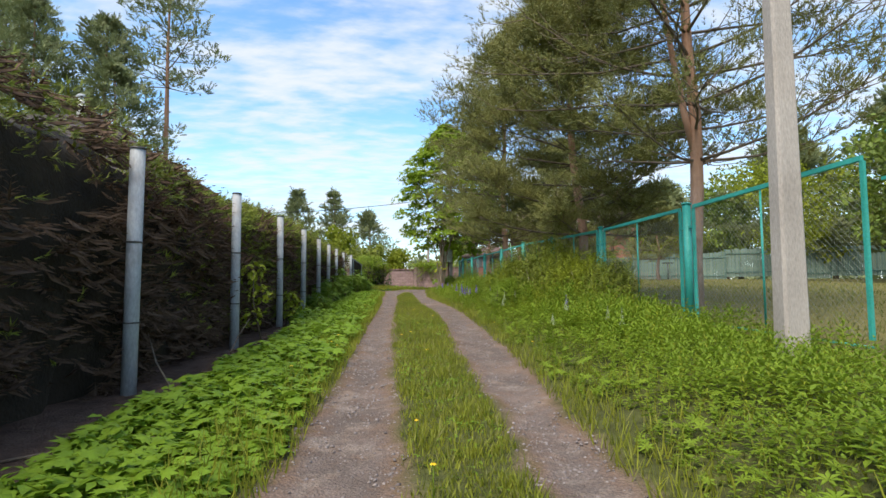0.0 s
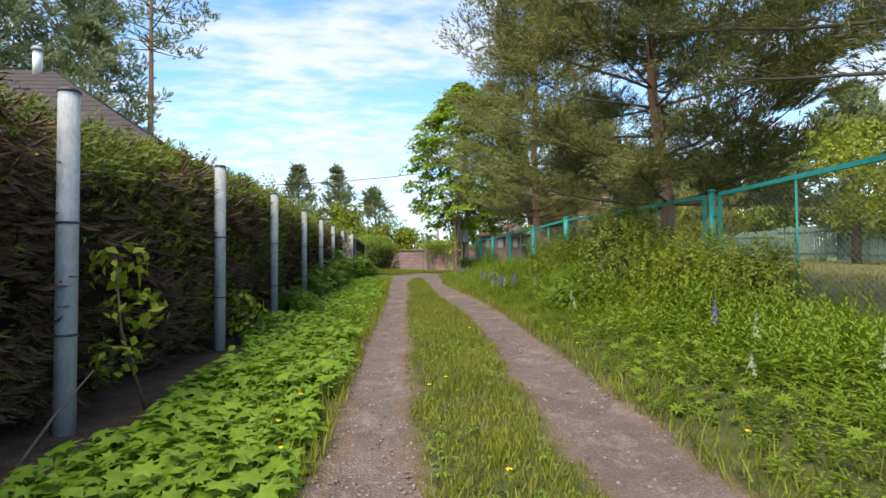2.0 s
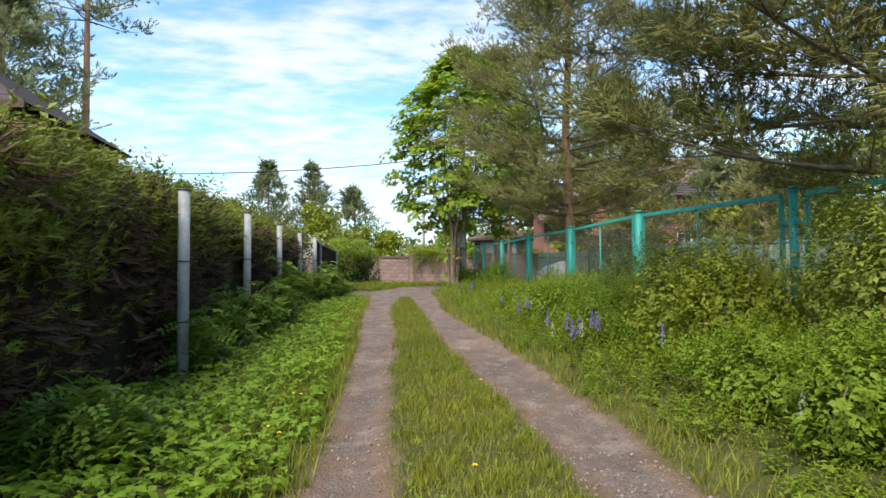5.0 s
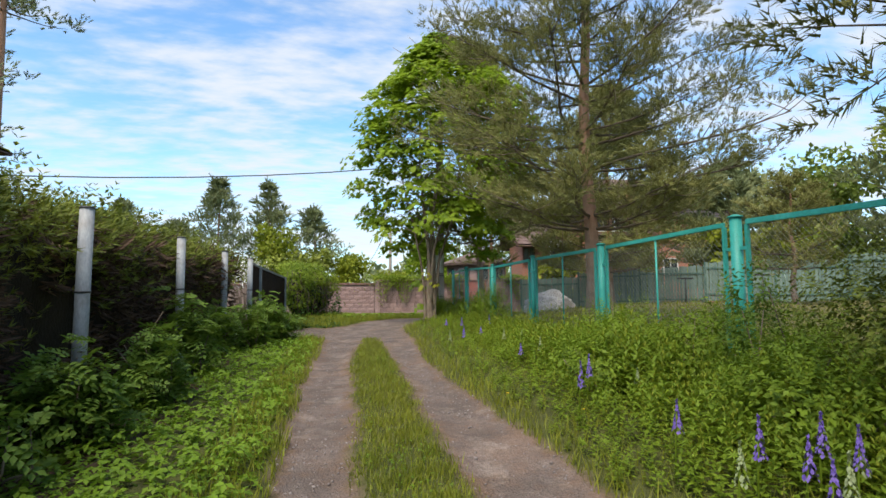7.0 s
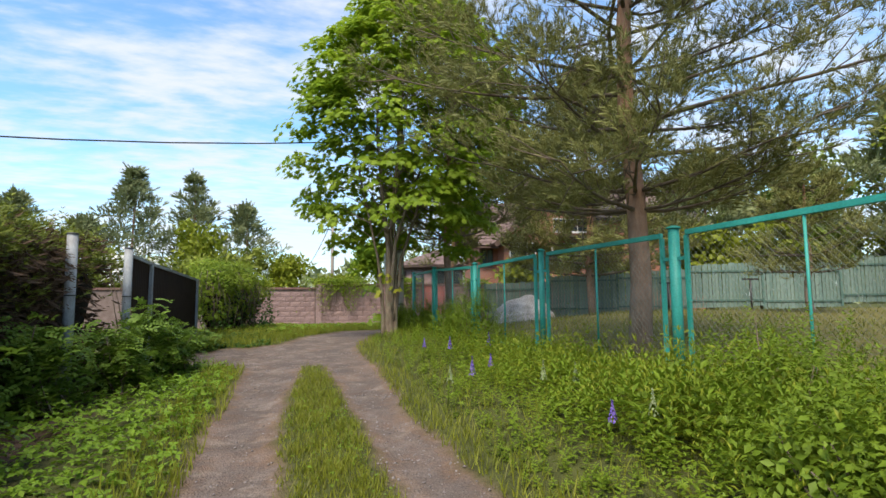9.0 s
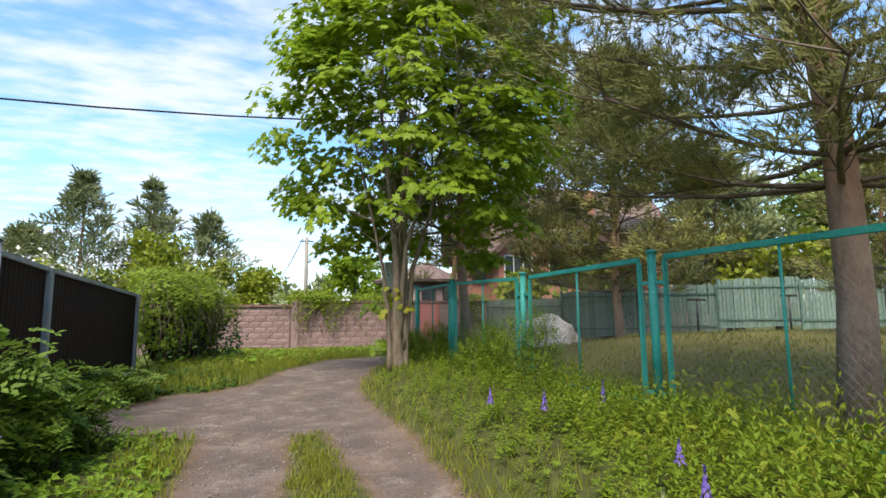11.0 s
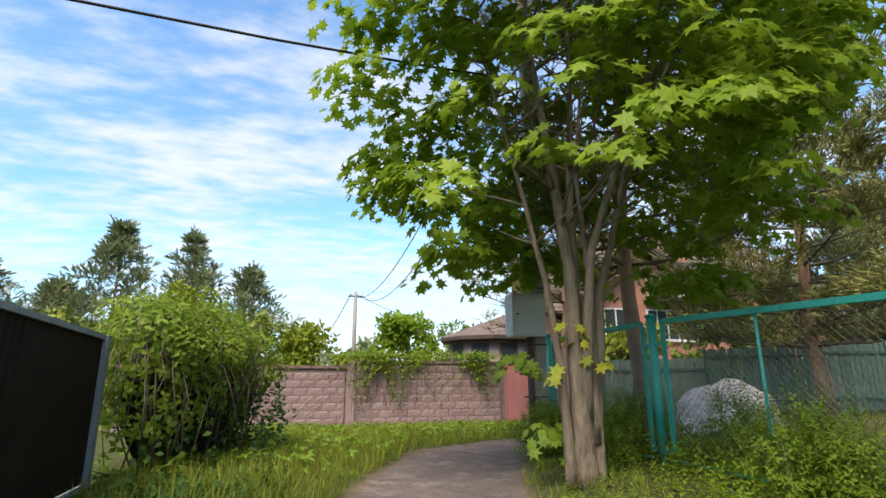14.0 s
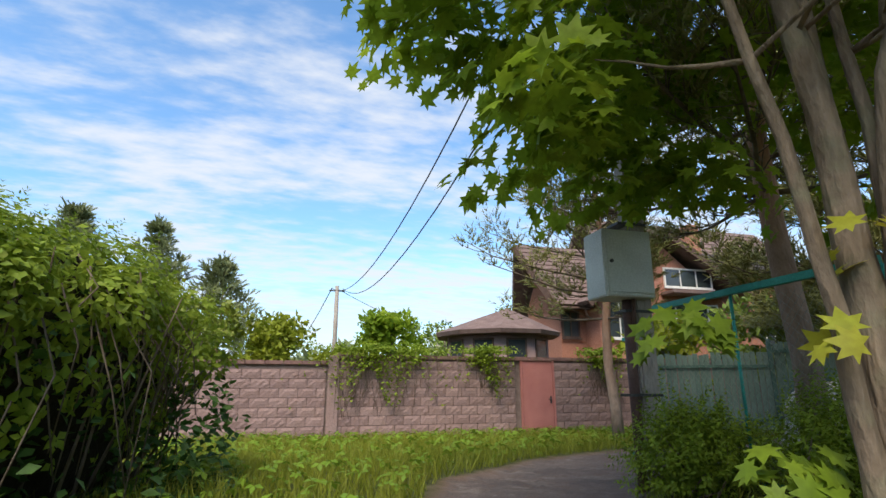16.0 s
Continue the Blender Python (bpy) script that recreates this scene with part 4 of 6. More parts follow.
def brick_house():
    h = thing("brick_house", 13, 52, 0.5, "red brick house with steep brown tiled roofs and white windows", "house")
    h.matrix_world = Matrix.Identity(4)
    part("wall", a_box(11.0, 52.0, 0.3, 28.0, 55.4, 5.6), M_BRICK_WALL, h)
    part("rear_wall", a_box(15.8, 55.402, 0.3, 28.0, 61.0, 5.6), M_BRICK_WALL, h)
    part("bay_wall", a_box(12.3, 50.8, 0.3, 19.4, 51.998, 5.6), M_BRICK_WALL, h, "red brick wall of the projecting bay")
    gable(h, 12.3, 19.4, 15.4, 50.8, 5.6, 8.75, M_BRICK_WALL)
    roof_slab(((10.5, 51.2, 5.3), (15.5, 51.2, 5.3), (15.5, 53.7, 8.6), (9.6, 53.7, 8.6)), 0.16, M_ROOF, "roof", h, 14)
    roof_slab(((10.5, 56.2, 5.3), (15.5, 56.2, 5.3), (15.5, 53.7, 8.6), (9.6, 53.7, 8.6)), 0.16, M_ROOF, "roof", h, 14)
    bm = bmesh.new()
    v = [bm.verts.new(p) for p in ((11.0, 51.9, 5.6), (11.0, 55.5, 5.6), (11.0, 53.7, 8.0), (11.3, 51.9, 5.6), (11.3, 55.5, 5.6), (11.3, 53.7, 8.0))]
    for f in ((0, 1, 2), (5, 4, 3), (0, 3, 4, 1), (1, 4, 5, 2), (2, 5, 3, 0)):
        bm.faces.new([v[i] for i in f])
    part("end_gable", bm, M_BRICK_WALL, h)
    roof_slab(((15.5, 51.2, 5.3), (28.6, 51.2, 5.3), (28.6, 57.5, 11.6), (15.5, 57.5, 11.6)), 0.16, M_ROOF, "roof", h, 18)
    roof_slab(((15.5, 61.8, 5.3), (28.6, 61.8, 5.3), (28.6, 57.5, 11.6), (15.5, 57.5, 11.6)), 0.16, M_ROOF, "roof", h, 12)
    roof_slab(((11.5, 50.1, 5.35), (11.5, 55, 5.35), (15.4, 55, 8.95), (15.4, 50.1, 8.95)), 0.14, M_ROOF, "roof", h, 12)
    roof_slab(((20.6, 50.1, 5.85), (20.6, 55, 5.85), (15.4, 55, 8.95), (15.4, 50.1, 8.95)), 0.14, M_ROOF, "roof", h, 12)
    for a, b in (((11.4, 50.08, 5.3), (15.4, 50.08, 8.95)), ((15.4, 50.08, 8.95), (20.7, 50.08, 5.8)), ((10.45, 51.2, 5.3), (9.55, 53.7, 8.6))):
        d = Vector(b) - Vector(a)
        m = Matrix.Translation(a) @ d.to_track_quat("X", "Z").to_matrix().to_4x4()
        part("verge_board", box(bmesh.new(), 0, -0.06, -0.16, d.length, 0.06, 0.16, m), M_WOOD_TRIM, h)
    part("gutter", a_tube([(10.4, 51.1, 5.25), (12.0, 51.1, 5.25)], [0.07, 0.07], 8), M_WOOD_TRIM, h)
    part("porch_roof", a_box(15.6, 49.9, 5.95, 19.0, 50.795, 6.1, bevel=0.02), M_ROOF, h)
    window(h, 17.2, 50.76, 6.35, 2.7, 0.95, bars=2, frame_mat=M_WHITE)
    window(h, 17.2, 50.76, 4.0, 3.0, 1.6, bars=4, frame_mat=M_WHITE)
    window(h, 13.6, 50.76, 3.9, 1.9, 1.7, bars=2, frame_mat=M_WHITE)
    window(h, 11.5, 51.96, 4.0, 0.9, 1.25, bars=1)
    part("wing_wall", a_box(19.6, 50.9, 0.3, 28.4, 51.996, 7.3), M_BRICK_WALL, h, "red brick wall of the taller wing")
    roof_slab(((19.2, 50.3, 7.2), (28.8, 50.3, 7.2), (28.8, 53.6, 8.8), (19.2, 53.6, 8.8)), 0.16, M_ROOF_DARK, "wing_roof", h, 6)
    window(h, 25.8, 50.86, 5.5, 1.3, 1.0, bars=1, frame_mat=M_WHITE)
    window(h, 25.5, 50.86, 3.2, 1.2, 1.2, bars=1, frame_mat=M_WHITE)
    window(h, 22.0, 50.86, 3.2, 1.2, 1.2, bars=1, frame_mat=M_WHITE)
    part("chimney", a_box(21.0, 54.6, 7.5, 21.7, 55.3, 11.0), M_BRICK_WALL, h)


brick_house()


def low_annex():
    """The low stone building with a many-sided hipped roof, close behind the wall."""
    h = thing("garden_pavilion", 7.2, 50.3, 0.4, "low stone pavilion with a faceted brown hipped roof", "house")
    n = 10
    part("wall", a_tube([(0, 0, 0), (0, 0, 3.45)], [2.05, 2.05], n), M_BLOCK, h)
    bm = bmesh.new()
    ring = lambda rad, z: [bm.verts.new((rad * math.cos(2 * math.pi * k / n), rad * math.sin(2 * math.pi * k / n), z)) for k in range(n)]
    lo, mid, hi = ring(2.5, 3.35), ring(2.56, 3.5), bm.verts.new((0.5, 0, 4.6))
    for k in range(n):
        bm.faces.new((lo[k], lo[(k + 1) % n], mid[(k + 1) % n], mid[k]))
        bm.faces.new((mid[k], mid[(k + 1) % n], hi))
    bm.faces.new(lo[::-1])
    part("roof", bm, M_ROOF, h)
    for a in range(n):
        ang = 360 / n * (a + 0.5)
        if 150 < ang < 390:
            m = pose(0, 0, 0, 0, 0, ang)
            w = part("window", box(bmesh.new(), 1.93, -0.4, 2.35, 1.99, 0.4, 3.2, m), M_WOOD_TRIM, h)
            part("pane", box(bmesh.new(), 1.992, -0.33, 2.42, 2.002, 0.33, 3.13, m), M_GLASS, w)


low_annex()


def left_house():
    h = thing("house", -18, 27, 0.3, "house with a dark brown hipped roof behind the hedge", "house")
    h.matrix_world = Matrix.Identity(4)
    part("wall", a_box(-25.4, 24.7, 0.2, -10.6, 30.0, 5.8), M_WOOD_TRIM, h)
    bm = bmesh.new()
    rows = 16
    front = [(Vector((-26.0, 24.0, 5.85)).lerp(Vector((-26.0, 30.3, 10.7)), k / rows), Vector((-9.7, 24.0, 5.85)).lerp(Vector((-17.7, 30.3, 10.7)), k / rows)) for k in range(rows + 1)]
    side = [(Vector((-9.7, 24.0, 5.85)).lerp(Vector((-17.7, 30.3, 10.7)), k / rows), Vector((-10.3, 30.6, 5.85)).lerp(Vector((-17.7, 30.6, 10.7)), k / rows)) for k in range(rows + 1)]
    for lines, nrm in ((front, Vector((0, -0.61, 0.79))), (side, Vector((0.52, 0, 0.85)))):
        strip = []
        for k in range(rows):
            strip += [[bm.verts.new(p + nrm * 0.012) for p in lines[k]], [bm.verts.new(p) for p in lines[k + 1]]]
        for a, b in zip(strip, strip[1:]):
            bm.faces.new((a[0], a[1], b[1], b[0]))
    part("roof", bm, M_ROOF_DARK, h)
    part("eave_board", a_box(-26.0, 23.97, 5.7, -9.7, 24.03, 5.9), M_WOOD_TRIM, h)
    part("soffit", a_box(-26.0, 24.04, 5.78, -10.3, 30.5, 5.84), M_WOOD_TRIM, h)
    bm = bmesh.new()
    v = [bm.verts.new(p) for p in ((-26, 30.6, 5.85), (-10.3, 30.6, 5.85), (-17.7, 30.6, 10.7), (-26, 30.6, 10.7), (-26, 30.35, 5.85), (-10.3, 30.35, 5.85), (-17.7, 30.35, 10.7), (-26, 30.35, 10.7))]
    for f in ((3, 2, 1, 0), (4, 5, 6, 7), (0, 1, 5, 4), (2, 3, 7, 6), (1, 2, 6, 5), (3, 0, 4, 7)):
        bm.faces.new([v[i] for i in f])
    part("back_gable", bm, M_WOOD_TRIM, h)
    f = part("flue", a_tube([(-18.2, 30.0, 10.3), (-18.2, 30.0, 11.5)], [0.2, 0.2], 12), M_WHITE, h, "pale round flue pipe")
    part("cowl", a_tube([(-18.2, 30.0, 11.5), (-18.2, 30.0, 11.62), (-18.2, 30.0, 11.72)], [0.27, 0.27, 0.16], 12), M_GREY_POST, f)


left_house()


# ---------------------------------------------------------------- trees
def limb_path(p0, d, L, up=0.1, n=5, wobble=0.08, r=rng):
    pts, p, d = [Vector(p0)], Vector(p0), Vector(d).normalized()
    for k in range(n):
        d = (d + Vector((r.normal() * wobble, r.normal() * wobble, up / n + r.normal() * wobble * 0.6))).normalized()
        p = p + d * (L / n)
        pts.append(p.copy())
    return pts


def pine(name, x, y, H, crown_from, spread, trunk_r, seed, shoots=3500, label="", group="pines", far=False, size=0.34, lean=(0, 0), droop=-0.05, bare=0, side=None, taper=2.0, fork=0.0, inner=1, fine=False):
    r = np.random.default_rng(seed)
    z = g1(x, y)
    t = thing(name, x, y, z - 0.1, label, "tree", group)
    n = 9
    tp = [Vector((lean[0] * (k / n) ** 1.5 + 0.05 * math.sin(k * 1.3 + seed), lean[1] * (k / n) ** 1.5 + 0.05 * math.cos(k * 1.7 + seed), H * k / n)) for k in range(n + 1)]
    part("trunk", a_tube(tp, [trunk_r * (1.12 if k == 0 else (1 - 0.78 * k / n)) for k in range(n + 1)], 12), M_PINE_BARK, t)
    at = lambda u: tp[min(n - 1, int(u * n))].lerp(tp[min(n, int(u * n) + 1)], u * n - int(u * n))
    if fork:
        base = at((fork - 0.25) / H)
        second = [base + Vector((0.8 * math.sin(1.4 * k / 6) * (-1 if seed % 2 else 1), 0.1 * k / 6, (H - fork) * 0.82 * (k / 6) ** 1.15)) for k in range(7)]
        part("second_trunk", a_tube(second, [trunk_r * (0.52 - 0.4 * k / 6) for k in range(7)], 10), M_PINE_BARK, t)
    bm = bmesh.new()
    ends, dirs = [], []
    whorls = int((H - crown_from) / (0.46 if not far else 0.9))
    for w in range(whorls + bare):
        u = (crown_from + (H - crown_from) * (w + 0.5 * r.uniform()) / (whorls + bare)) / H
        u = min(u, 0.985)
        rel = (u * H - crown_from) / (H - crown_from)
        reach = spread * (1 - rel ** taper) * (0.75 + 0.25 * min(1, rel * 5)) + (0.15 if far else 0.3)
        k = r.integers(3, 6)
        a0 = r.uniform(0, 6.28)
        for b in range(k):
            a = a0 + 6.283 * b / k + r.normal() * 0.25
            L = reach * r.uniform(0.65, 1.15)
            if side is not None:
                L *= 0.72 + 0.38 * math.cos(a - side)
            d = (math.cos(a), math.sin(a), droop + 0.5 * rel)
            path = limb_path(at(u), d, L, up=0.35, n=5, wobble=0.11, r=r)
            rad = max(0.012, trunk_r * 0.2 * (1 - rel) * L / spread + 0.012)
            tube(bm, path, [rad * (1 - 0.8 * i / 5) for i in range(6)], 5 if not far else 3)
            for i in range(1, 6):
                m_ = 1 if far else 2
                for q in range(m_ + (i > 2)):
                    base = path[i - 1].lerp(path[i], r.uniform())
                    f = i / 5
                    sd = (Vector((d[0], d[1], 0.15)) + Vector((r.normal() * 0.8, r.normal() * 0.8, r.normal() * 0.3))).normalized()
                    sl = reach * 0.30 * r.uniform(0.4, 1.1)
                    sub = limb_path(base, sd, sl, up=0.5, n=3, wobble=0.15, r=r)
                    if not far:
                        tube(bm, sub, [0.011, 0.009, 0.007, 0.005], 3)
                    if i > inner:
                        ends.append(tuple(sub[-2]) + tuple((sub[-2] - sub[-3]).normalized()))
                    if i > inner or far:
                        ends.append(tuple(sub[-1]) + tuple((sub[-1] - sub[-2]).normalized()))
    tagged(part("branchwork", bm, M_TWIG, t, "thin bare twigs and limbs"), kind="stuff")
    E_ = np.array(ends)
    pick = r.integers(0, len(E_), shoots)
    jitter = r.normal(0, 0.125 if not far else 0.2, (shoots, 3)) * (1.0 if far else (spread / 3.0) ** 0.5)
    jitter[:, 2] = 0.6 * jitter[:, 2] + 0.4 * np.abs(jitter[:, 2])
    P = E_[pick, :3] + jitter
    D = 0.7 * E_[pick, 3:] + 4.5 * jitter + r.normal(0, 0.25, (shoots, 3)) + np.array([0, 0, 0.55])
    tpl = SHOOT_FAR if far else SHOOT_FINE if fine else SHOOT if y < 30 else SHOOT_MID
    scatter("crown", *tpl, P, toward(D), r.uniform(0.7, 1.3, shoots) * size, M_NEEDLE_HAZED if far else M_NEEDLE, t, "grey-green needles")
    return t


pine("pine_tree", 5.12, 9.35, 11.5, 3.0, 3.6, 0.135, 11, 15000, "tall pine with a reddish forked trunk beside the teal fence", size=0.21, fork=3.3)
pine("pine_tree", 4.8, 14.7, 9.6, 2.0, 3.6, 0.15, 12, 30000, "broad pine with low spreading limbs beside the teal fence", size=0.24, lean=(-0.7, 0))
pine("pine_tree", 4.34, 24.85, 12.0, 2.2, 3.4, 0.165, 13, 30000, "tall pine with reddish trunk behind the chain link fence", inner=1, size=0.21, fine=True)
pine("pine_tree", 3.95, 34.1, 10.5, 2.7, 2.8, 0.14, 14, 8000, "slim pine beside the maple and the teal fence", size=0.24)
pine("pine_tree", 10.5, 36.8, 10.3, 1.7, 3.6, 0.17, 15, 13000, "pine on the lawn in front of the board fence", size=0.36)
pine("pine_tree", 14.6, 31.0, 4.6, 1.2, 1.7, 0.11, 16, 2500, "small dense conifer on the lawn", size=0.28)
pine("pine_tree", 26.0, 26.5, 10.0, 1.5, 3.0, 0.16, 26, 3000, "pine at the back of the lawn", far=True, size=0.6)
pine("pine_tree", 25.0, 34.0, 10.0, 1.5, 3.4, 0.15, 18, 3600, "pine behind the board fence", far=True, size=0.62)
pine("pine_tree", 20.0, 41.5, 8.0, 1.0, 3.2, 0.15, 19, 3200, "pine behind the board fence", far=True, size=0.62)
pine("pine_tree", 5.8, 40.2, 7.5, 2.5, 2.4, 0.12, 27, 3200, "small pine between the lane and the block wall", size=0.28, side=3.0)
# left, behind the hedge
pine("pine_tree", -21.8, 48.0, 27.4, 18.0, 5.6, 0.34, 21, 1700, "very tall bare-trunked pine with a sparse crown", far=True, size=0.6)
pine("pine_tree", -26.6, 47.0, 24.0, 5.0, 6.6, 0.25, 22, 5000, "pine with blue-green needles behind the hedge", far=True, size=0.6)
pine("pine_tree", -34.4, 46.0, 25.6, 5.0, 7.2, 0.25, 23, 5000, "pine with blue-green needles behind the hedge", far=True, size=0.6)
pine("pine_tree", -29.2, 42.0, 23.0, 5.0, 6.0, 0.2, 25, 5500, "pine with blue-green needles behind the hedge", far=True, size=0.6)
pine("pine_tree", -23.3, 42.5, 17.8, 5.0, 4.6, 0.2, 24, 4500, "pine with blue-green needles behind the hedge", far=True, size=0.5)
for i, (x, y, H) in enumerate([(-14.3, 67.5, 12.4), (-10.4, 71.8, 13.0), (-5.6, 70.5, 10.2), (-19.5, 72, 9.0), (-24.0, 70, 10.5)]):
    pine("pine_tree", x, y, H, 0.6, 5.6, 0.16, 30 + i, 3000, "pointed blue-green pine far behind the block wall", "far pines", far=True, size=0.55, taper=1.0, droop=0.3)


def leaf_cloud(blobs, n, r, shell=0.55):
    """Points in lumpy ellipsoids: (x, y, z, rx, ry, rz), with more near the skin."""
    vol = np.array([b[3] * b[4] * b[5] for b in blobs]) ** 0.75
    pick = r.choice(len(blobs), n, p=vol / vol.sum())
    B = np.array(blobs)[pick]
    d = r.normal(size=(n, 3))
    d /= np.linalg.norm(d, axis=1)[:, None]
    rad = (shell + (1 - shell) * r.uniform(0, 1, n) ** 0.6)
    lump = 1 + 0.16 * np.sin(5 * d[:, 0] + 3 * pick) + 0.14 * np.sin(6 * d[:, 2] + 5 * d[:, 1] + pick)
    return B[:, :3] + d * B[:, 3:] * (rad * lump)[:, None], d


def maple():
    x, y = 1.72, 31.75
    z = g1(x, y)
    t = thing("maple_tree", x, y, z - 0.05, "many-stemmed maple in full bright green leaf", "tree")
    r = np.random.default_rng(41)
    # (foot, points along the stem, radius at its start)
    stems = [
        ((0.02, 0.0, 0.0), (0.0, 0.0, 0.6), (-0.02, 0.0, 1.15), (-0.02, 0.05, 2.3), (-0.16, 0.1, 3.6), (-0.3, 0.3, 5.4), (-0.2, 0.3, 8.6), 0.125),
        ((0.15, -0.03, 0.0), (0.145, -0.04, 0.6), (0.15, -0.05, 1.2), (0.16, -0.05, 2.2), (0.1, 0.0, 3.4), (0.4, 0.1, 5.2), (0.7, 0.2, 8.8), 0.062),
        ((-0.14, 0.02, 0.0), (-0.16, 0.02, 0.6), (-0.2, 0.02, 1.2), (-0.31, 0.05, 2.1), (-0.58, 0.1, 3.4), (-0.9, 0.2, 4.8), (-1.3, 0.3, 6.6), 0.06),
        ((0.0, 0.02, 0.55), (0.02, 0.06, 1.6), (0.05, 0.08, 2.2), (0.06, 0.1, 3.0), (0.2, 0.2, 4.4), (0.4, 0.5, 6.0), (0.7, 0.8, 9.2), 0.082),
        ((0.10, -0.02, 0.45), (0.25, 0.0, 1.4), (0.30, 0.02, 2.0), (0.5, 0.0, 2.6), (0.9, 0.1, 3.8), (1.7, 0.2, 5.2), (2.9, 0.3, 7.2), 0.07),
        ((0.03, -0.02, 0.6), (0.06, -0.14, 1.7), (0.12, -0.2, 2.4), (0.4, -0.5, 3.5), (0.8, -1.0, 4.6), (1.4, -1.5, 5.8), (2.0, -1.7, 7.2), 0.06),
    ]
    bm = bmesh.new()
    for *ctrl, rad in stems:
        pts = []
        for k in range(len(ctrl) - 1):
            a, b = Vector(ctrl[k]), Vector(ctrl[k + 1])
            pts += [a.lerp(b, q / 3) + Vector((r.normal(), r.normal(), 0)) * 0.004 for q in range(3)]
        pts.append(Vector(ctrl[-1]))
        m = len(pts) - 1
        part("stem", a_tube(pts, [rad * (1.2 if k == 0 else 1.06 - 0.94 * (k / m) ** 0.9) for k in range(m + 1)], 12), M_MAPLE_BARK, t)
        for k in range(10, m + 1):
            for q in range(2):
                a = r.uniform(0, 6.28)
                tube(bm, limb_path(pts[k], (math.cos(a), math.sin(a), 0.5), r.uniform(0.8, 2.0), 0.2, 4, 0.15, r), [0.02, 0.016, 0.011, 0.008, 0.005], 4)
    part("branchwork", bm, M_MAPLE_BARK, t)
    # the crown's outline: how far it reaches to either side at each height
    heights = [1.8, 2.2, 2.5, 2.8, 3.3, 3.9, 4.7, 6.3, 7.6, 8.8, 9.9]
    reach_w = [-0.9, -1.7, -2.2, -2.5, -2.65, -2.7, -2.7, -2.8, -2.2, -1.2, 0.0]
    reach_e = [1.9, 2.7, 3.1, 3.2, 3.2, 3.7, 4.2, 4.3, 3.9, 2.6, 0.5]
    n = 700
    cz = r.uniform(0, 1, n) ** 0.9 * 8.0 + 1.85
    xl, xr = np.interp(cz, heights, reach_w) + 0.3, np.interp(cz, heights, reach_e) - 0.3
    ang, rr = r.uniform(0, 6.283, n), 0.55 + 0.45 * r.uniform(0, 1, n) ** 0.6
    lump = 1 + 0.13 * np.sin(3 * ang + 1.9 * cz) * np.sin(2.1 * cz + 1.0)
    half = (xr - xl) / 2
    cx = (xl + xr) / 2 + half * np.cos(ang) * rr * np.minimum(lump, 1.03)
    cy = 0.25 + np.minimum(half * 0.85, 2.35) * np.sin(ang) * rr * lump
    C = np.stack([cx, cy, cz + 0.15], 1)
    # the shaded middle and the underside towards the lane stay open
    C = C[~((cz < 3.0) & (rr < 0.62) & (r.uniform(0, 1, n) < 0.75))]
    C = C[~((C[:, 2] < 2.9) & (C[:, 1] < -0.3) & (C[:, 0] > -0.9))]
    C = C[~((C[:, 1] < 0) & (C[:, 2] < 5.0) & (C[:, 0] < -2.9 - 1.5 * C[:, 1]))]
    C = C[~((C[:, 2] < 2.55) & (C[:, 0] > -1.3) & (C[:, 0] < 1.2))]
    C = C[~((C[:, 1] < 0.5) & (C[:, 2] < 4.6) & (C[:, 0] < 0.6) & (r.uniform(0, 1, len(C)) < np.where(C[:, 0] < -0.7, 0.6, 0.25)))]
    C = C[~((C[:, 0] > 1.2) & (r.uniform(0, 1, len(C)) < 0.3))]
    cd = C - np.array([0.4, 0.2, 5.0])
    cd /= np.linalg.norm(cd, axis=1)[:, None]
    per = 38
    ang, rr = r.uniform(0, 6.283, (len(C), per)), np.sqrt(r.uniform(0, 1, (len(C), per)))
    size = r.uniform(0.3, 0.56, (len(C), 1))
    off = np.stack([np.cos(ang) * rr * size, np.sin(ang) * rr * size, -0.42 * size * rr ** 2 + r.normal(0, 0.05, ang.shape)], 2)
    tilt = np.stack([cd[:, 0] * 0.35, cd[:, 1] * 0.35, np.zeros(len(C))], 1)
    off[:, :, 2] -= (off * tilt[:, None, :]).sum(2)
    P = (C[:, None, :] + off).reshape(-1, 3)
    N = (off * np.array([1.6, 1.6, 0]) + cd[:, None, :] * 0.35).reshape(-1, 3)
    scatter("crown", *MAPLE, P, facing(N, r, 0.85, 0.3), r.uniform(0.10, 0.19, len(P)), M_MAPLE, t, "broad lobed green leaves in drooping sprays")
    # leafy suckers round the foot, and yellowing sprays on the stems
    def spray(name, x, y, z, rad, count, size, mat, label=""):
        a, q = r.uniform(0, 6.283, count), np.sqrt(r.uniform(0, 1, count)) * rad
        P = np.stack([x + q * np.cos(a), y + q * np.sin(a), z - 0.5 * q * q / rad + r.normal(0, 0.06, count)], 1)
        N = np.stack([np.cos(a) * q / rad, np.sin(a) * q / rad, 0 * a], 1) + np.array([-0.2, -0.5, 0])
        scatter(name, *MAPLE, P, facing(N, r, 0.7, 0.25), r.uniform(0.75, 1.2, count) * size, mat, t, label)

    for x_, y_, z_, rad, count in ((-0.28, 0.35, 0.55, 0.26, 26), (-0.32, 0.9, 1.3, 0.28, 32)):
        spray("sucker_foliage", x_, y_, z_, rad, count, 0.125, M_WEED_R)
    for x_, y_, z_, rad, count in ((-0.12, -0.15, 1.55, 0.2, 9), (0.12, -0.15, 1.25, 0.16, 6), (-0.25, -0.05, 1.2, 0.14, 4)):
        spray("yellowing_foliage", x_, y_, z_, rad, count, 0.13, M_MAPLE_Y, "yellowing leaves low on the stems")


maple()


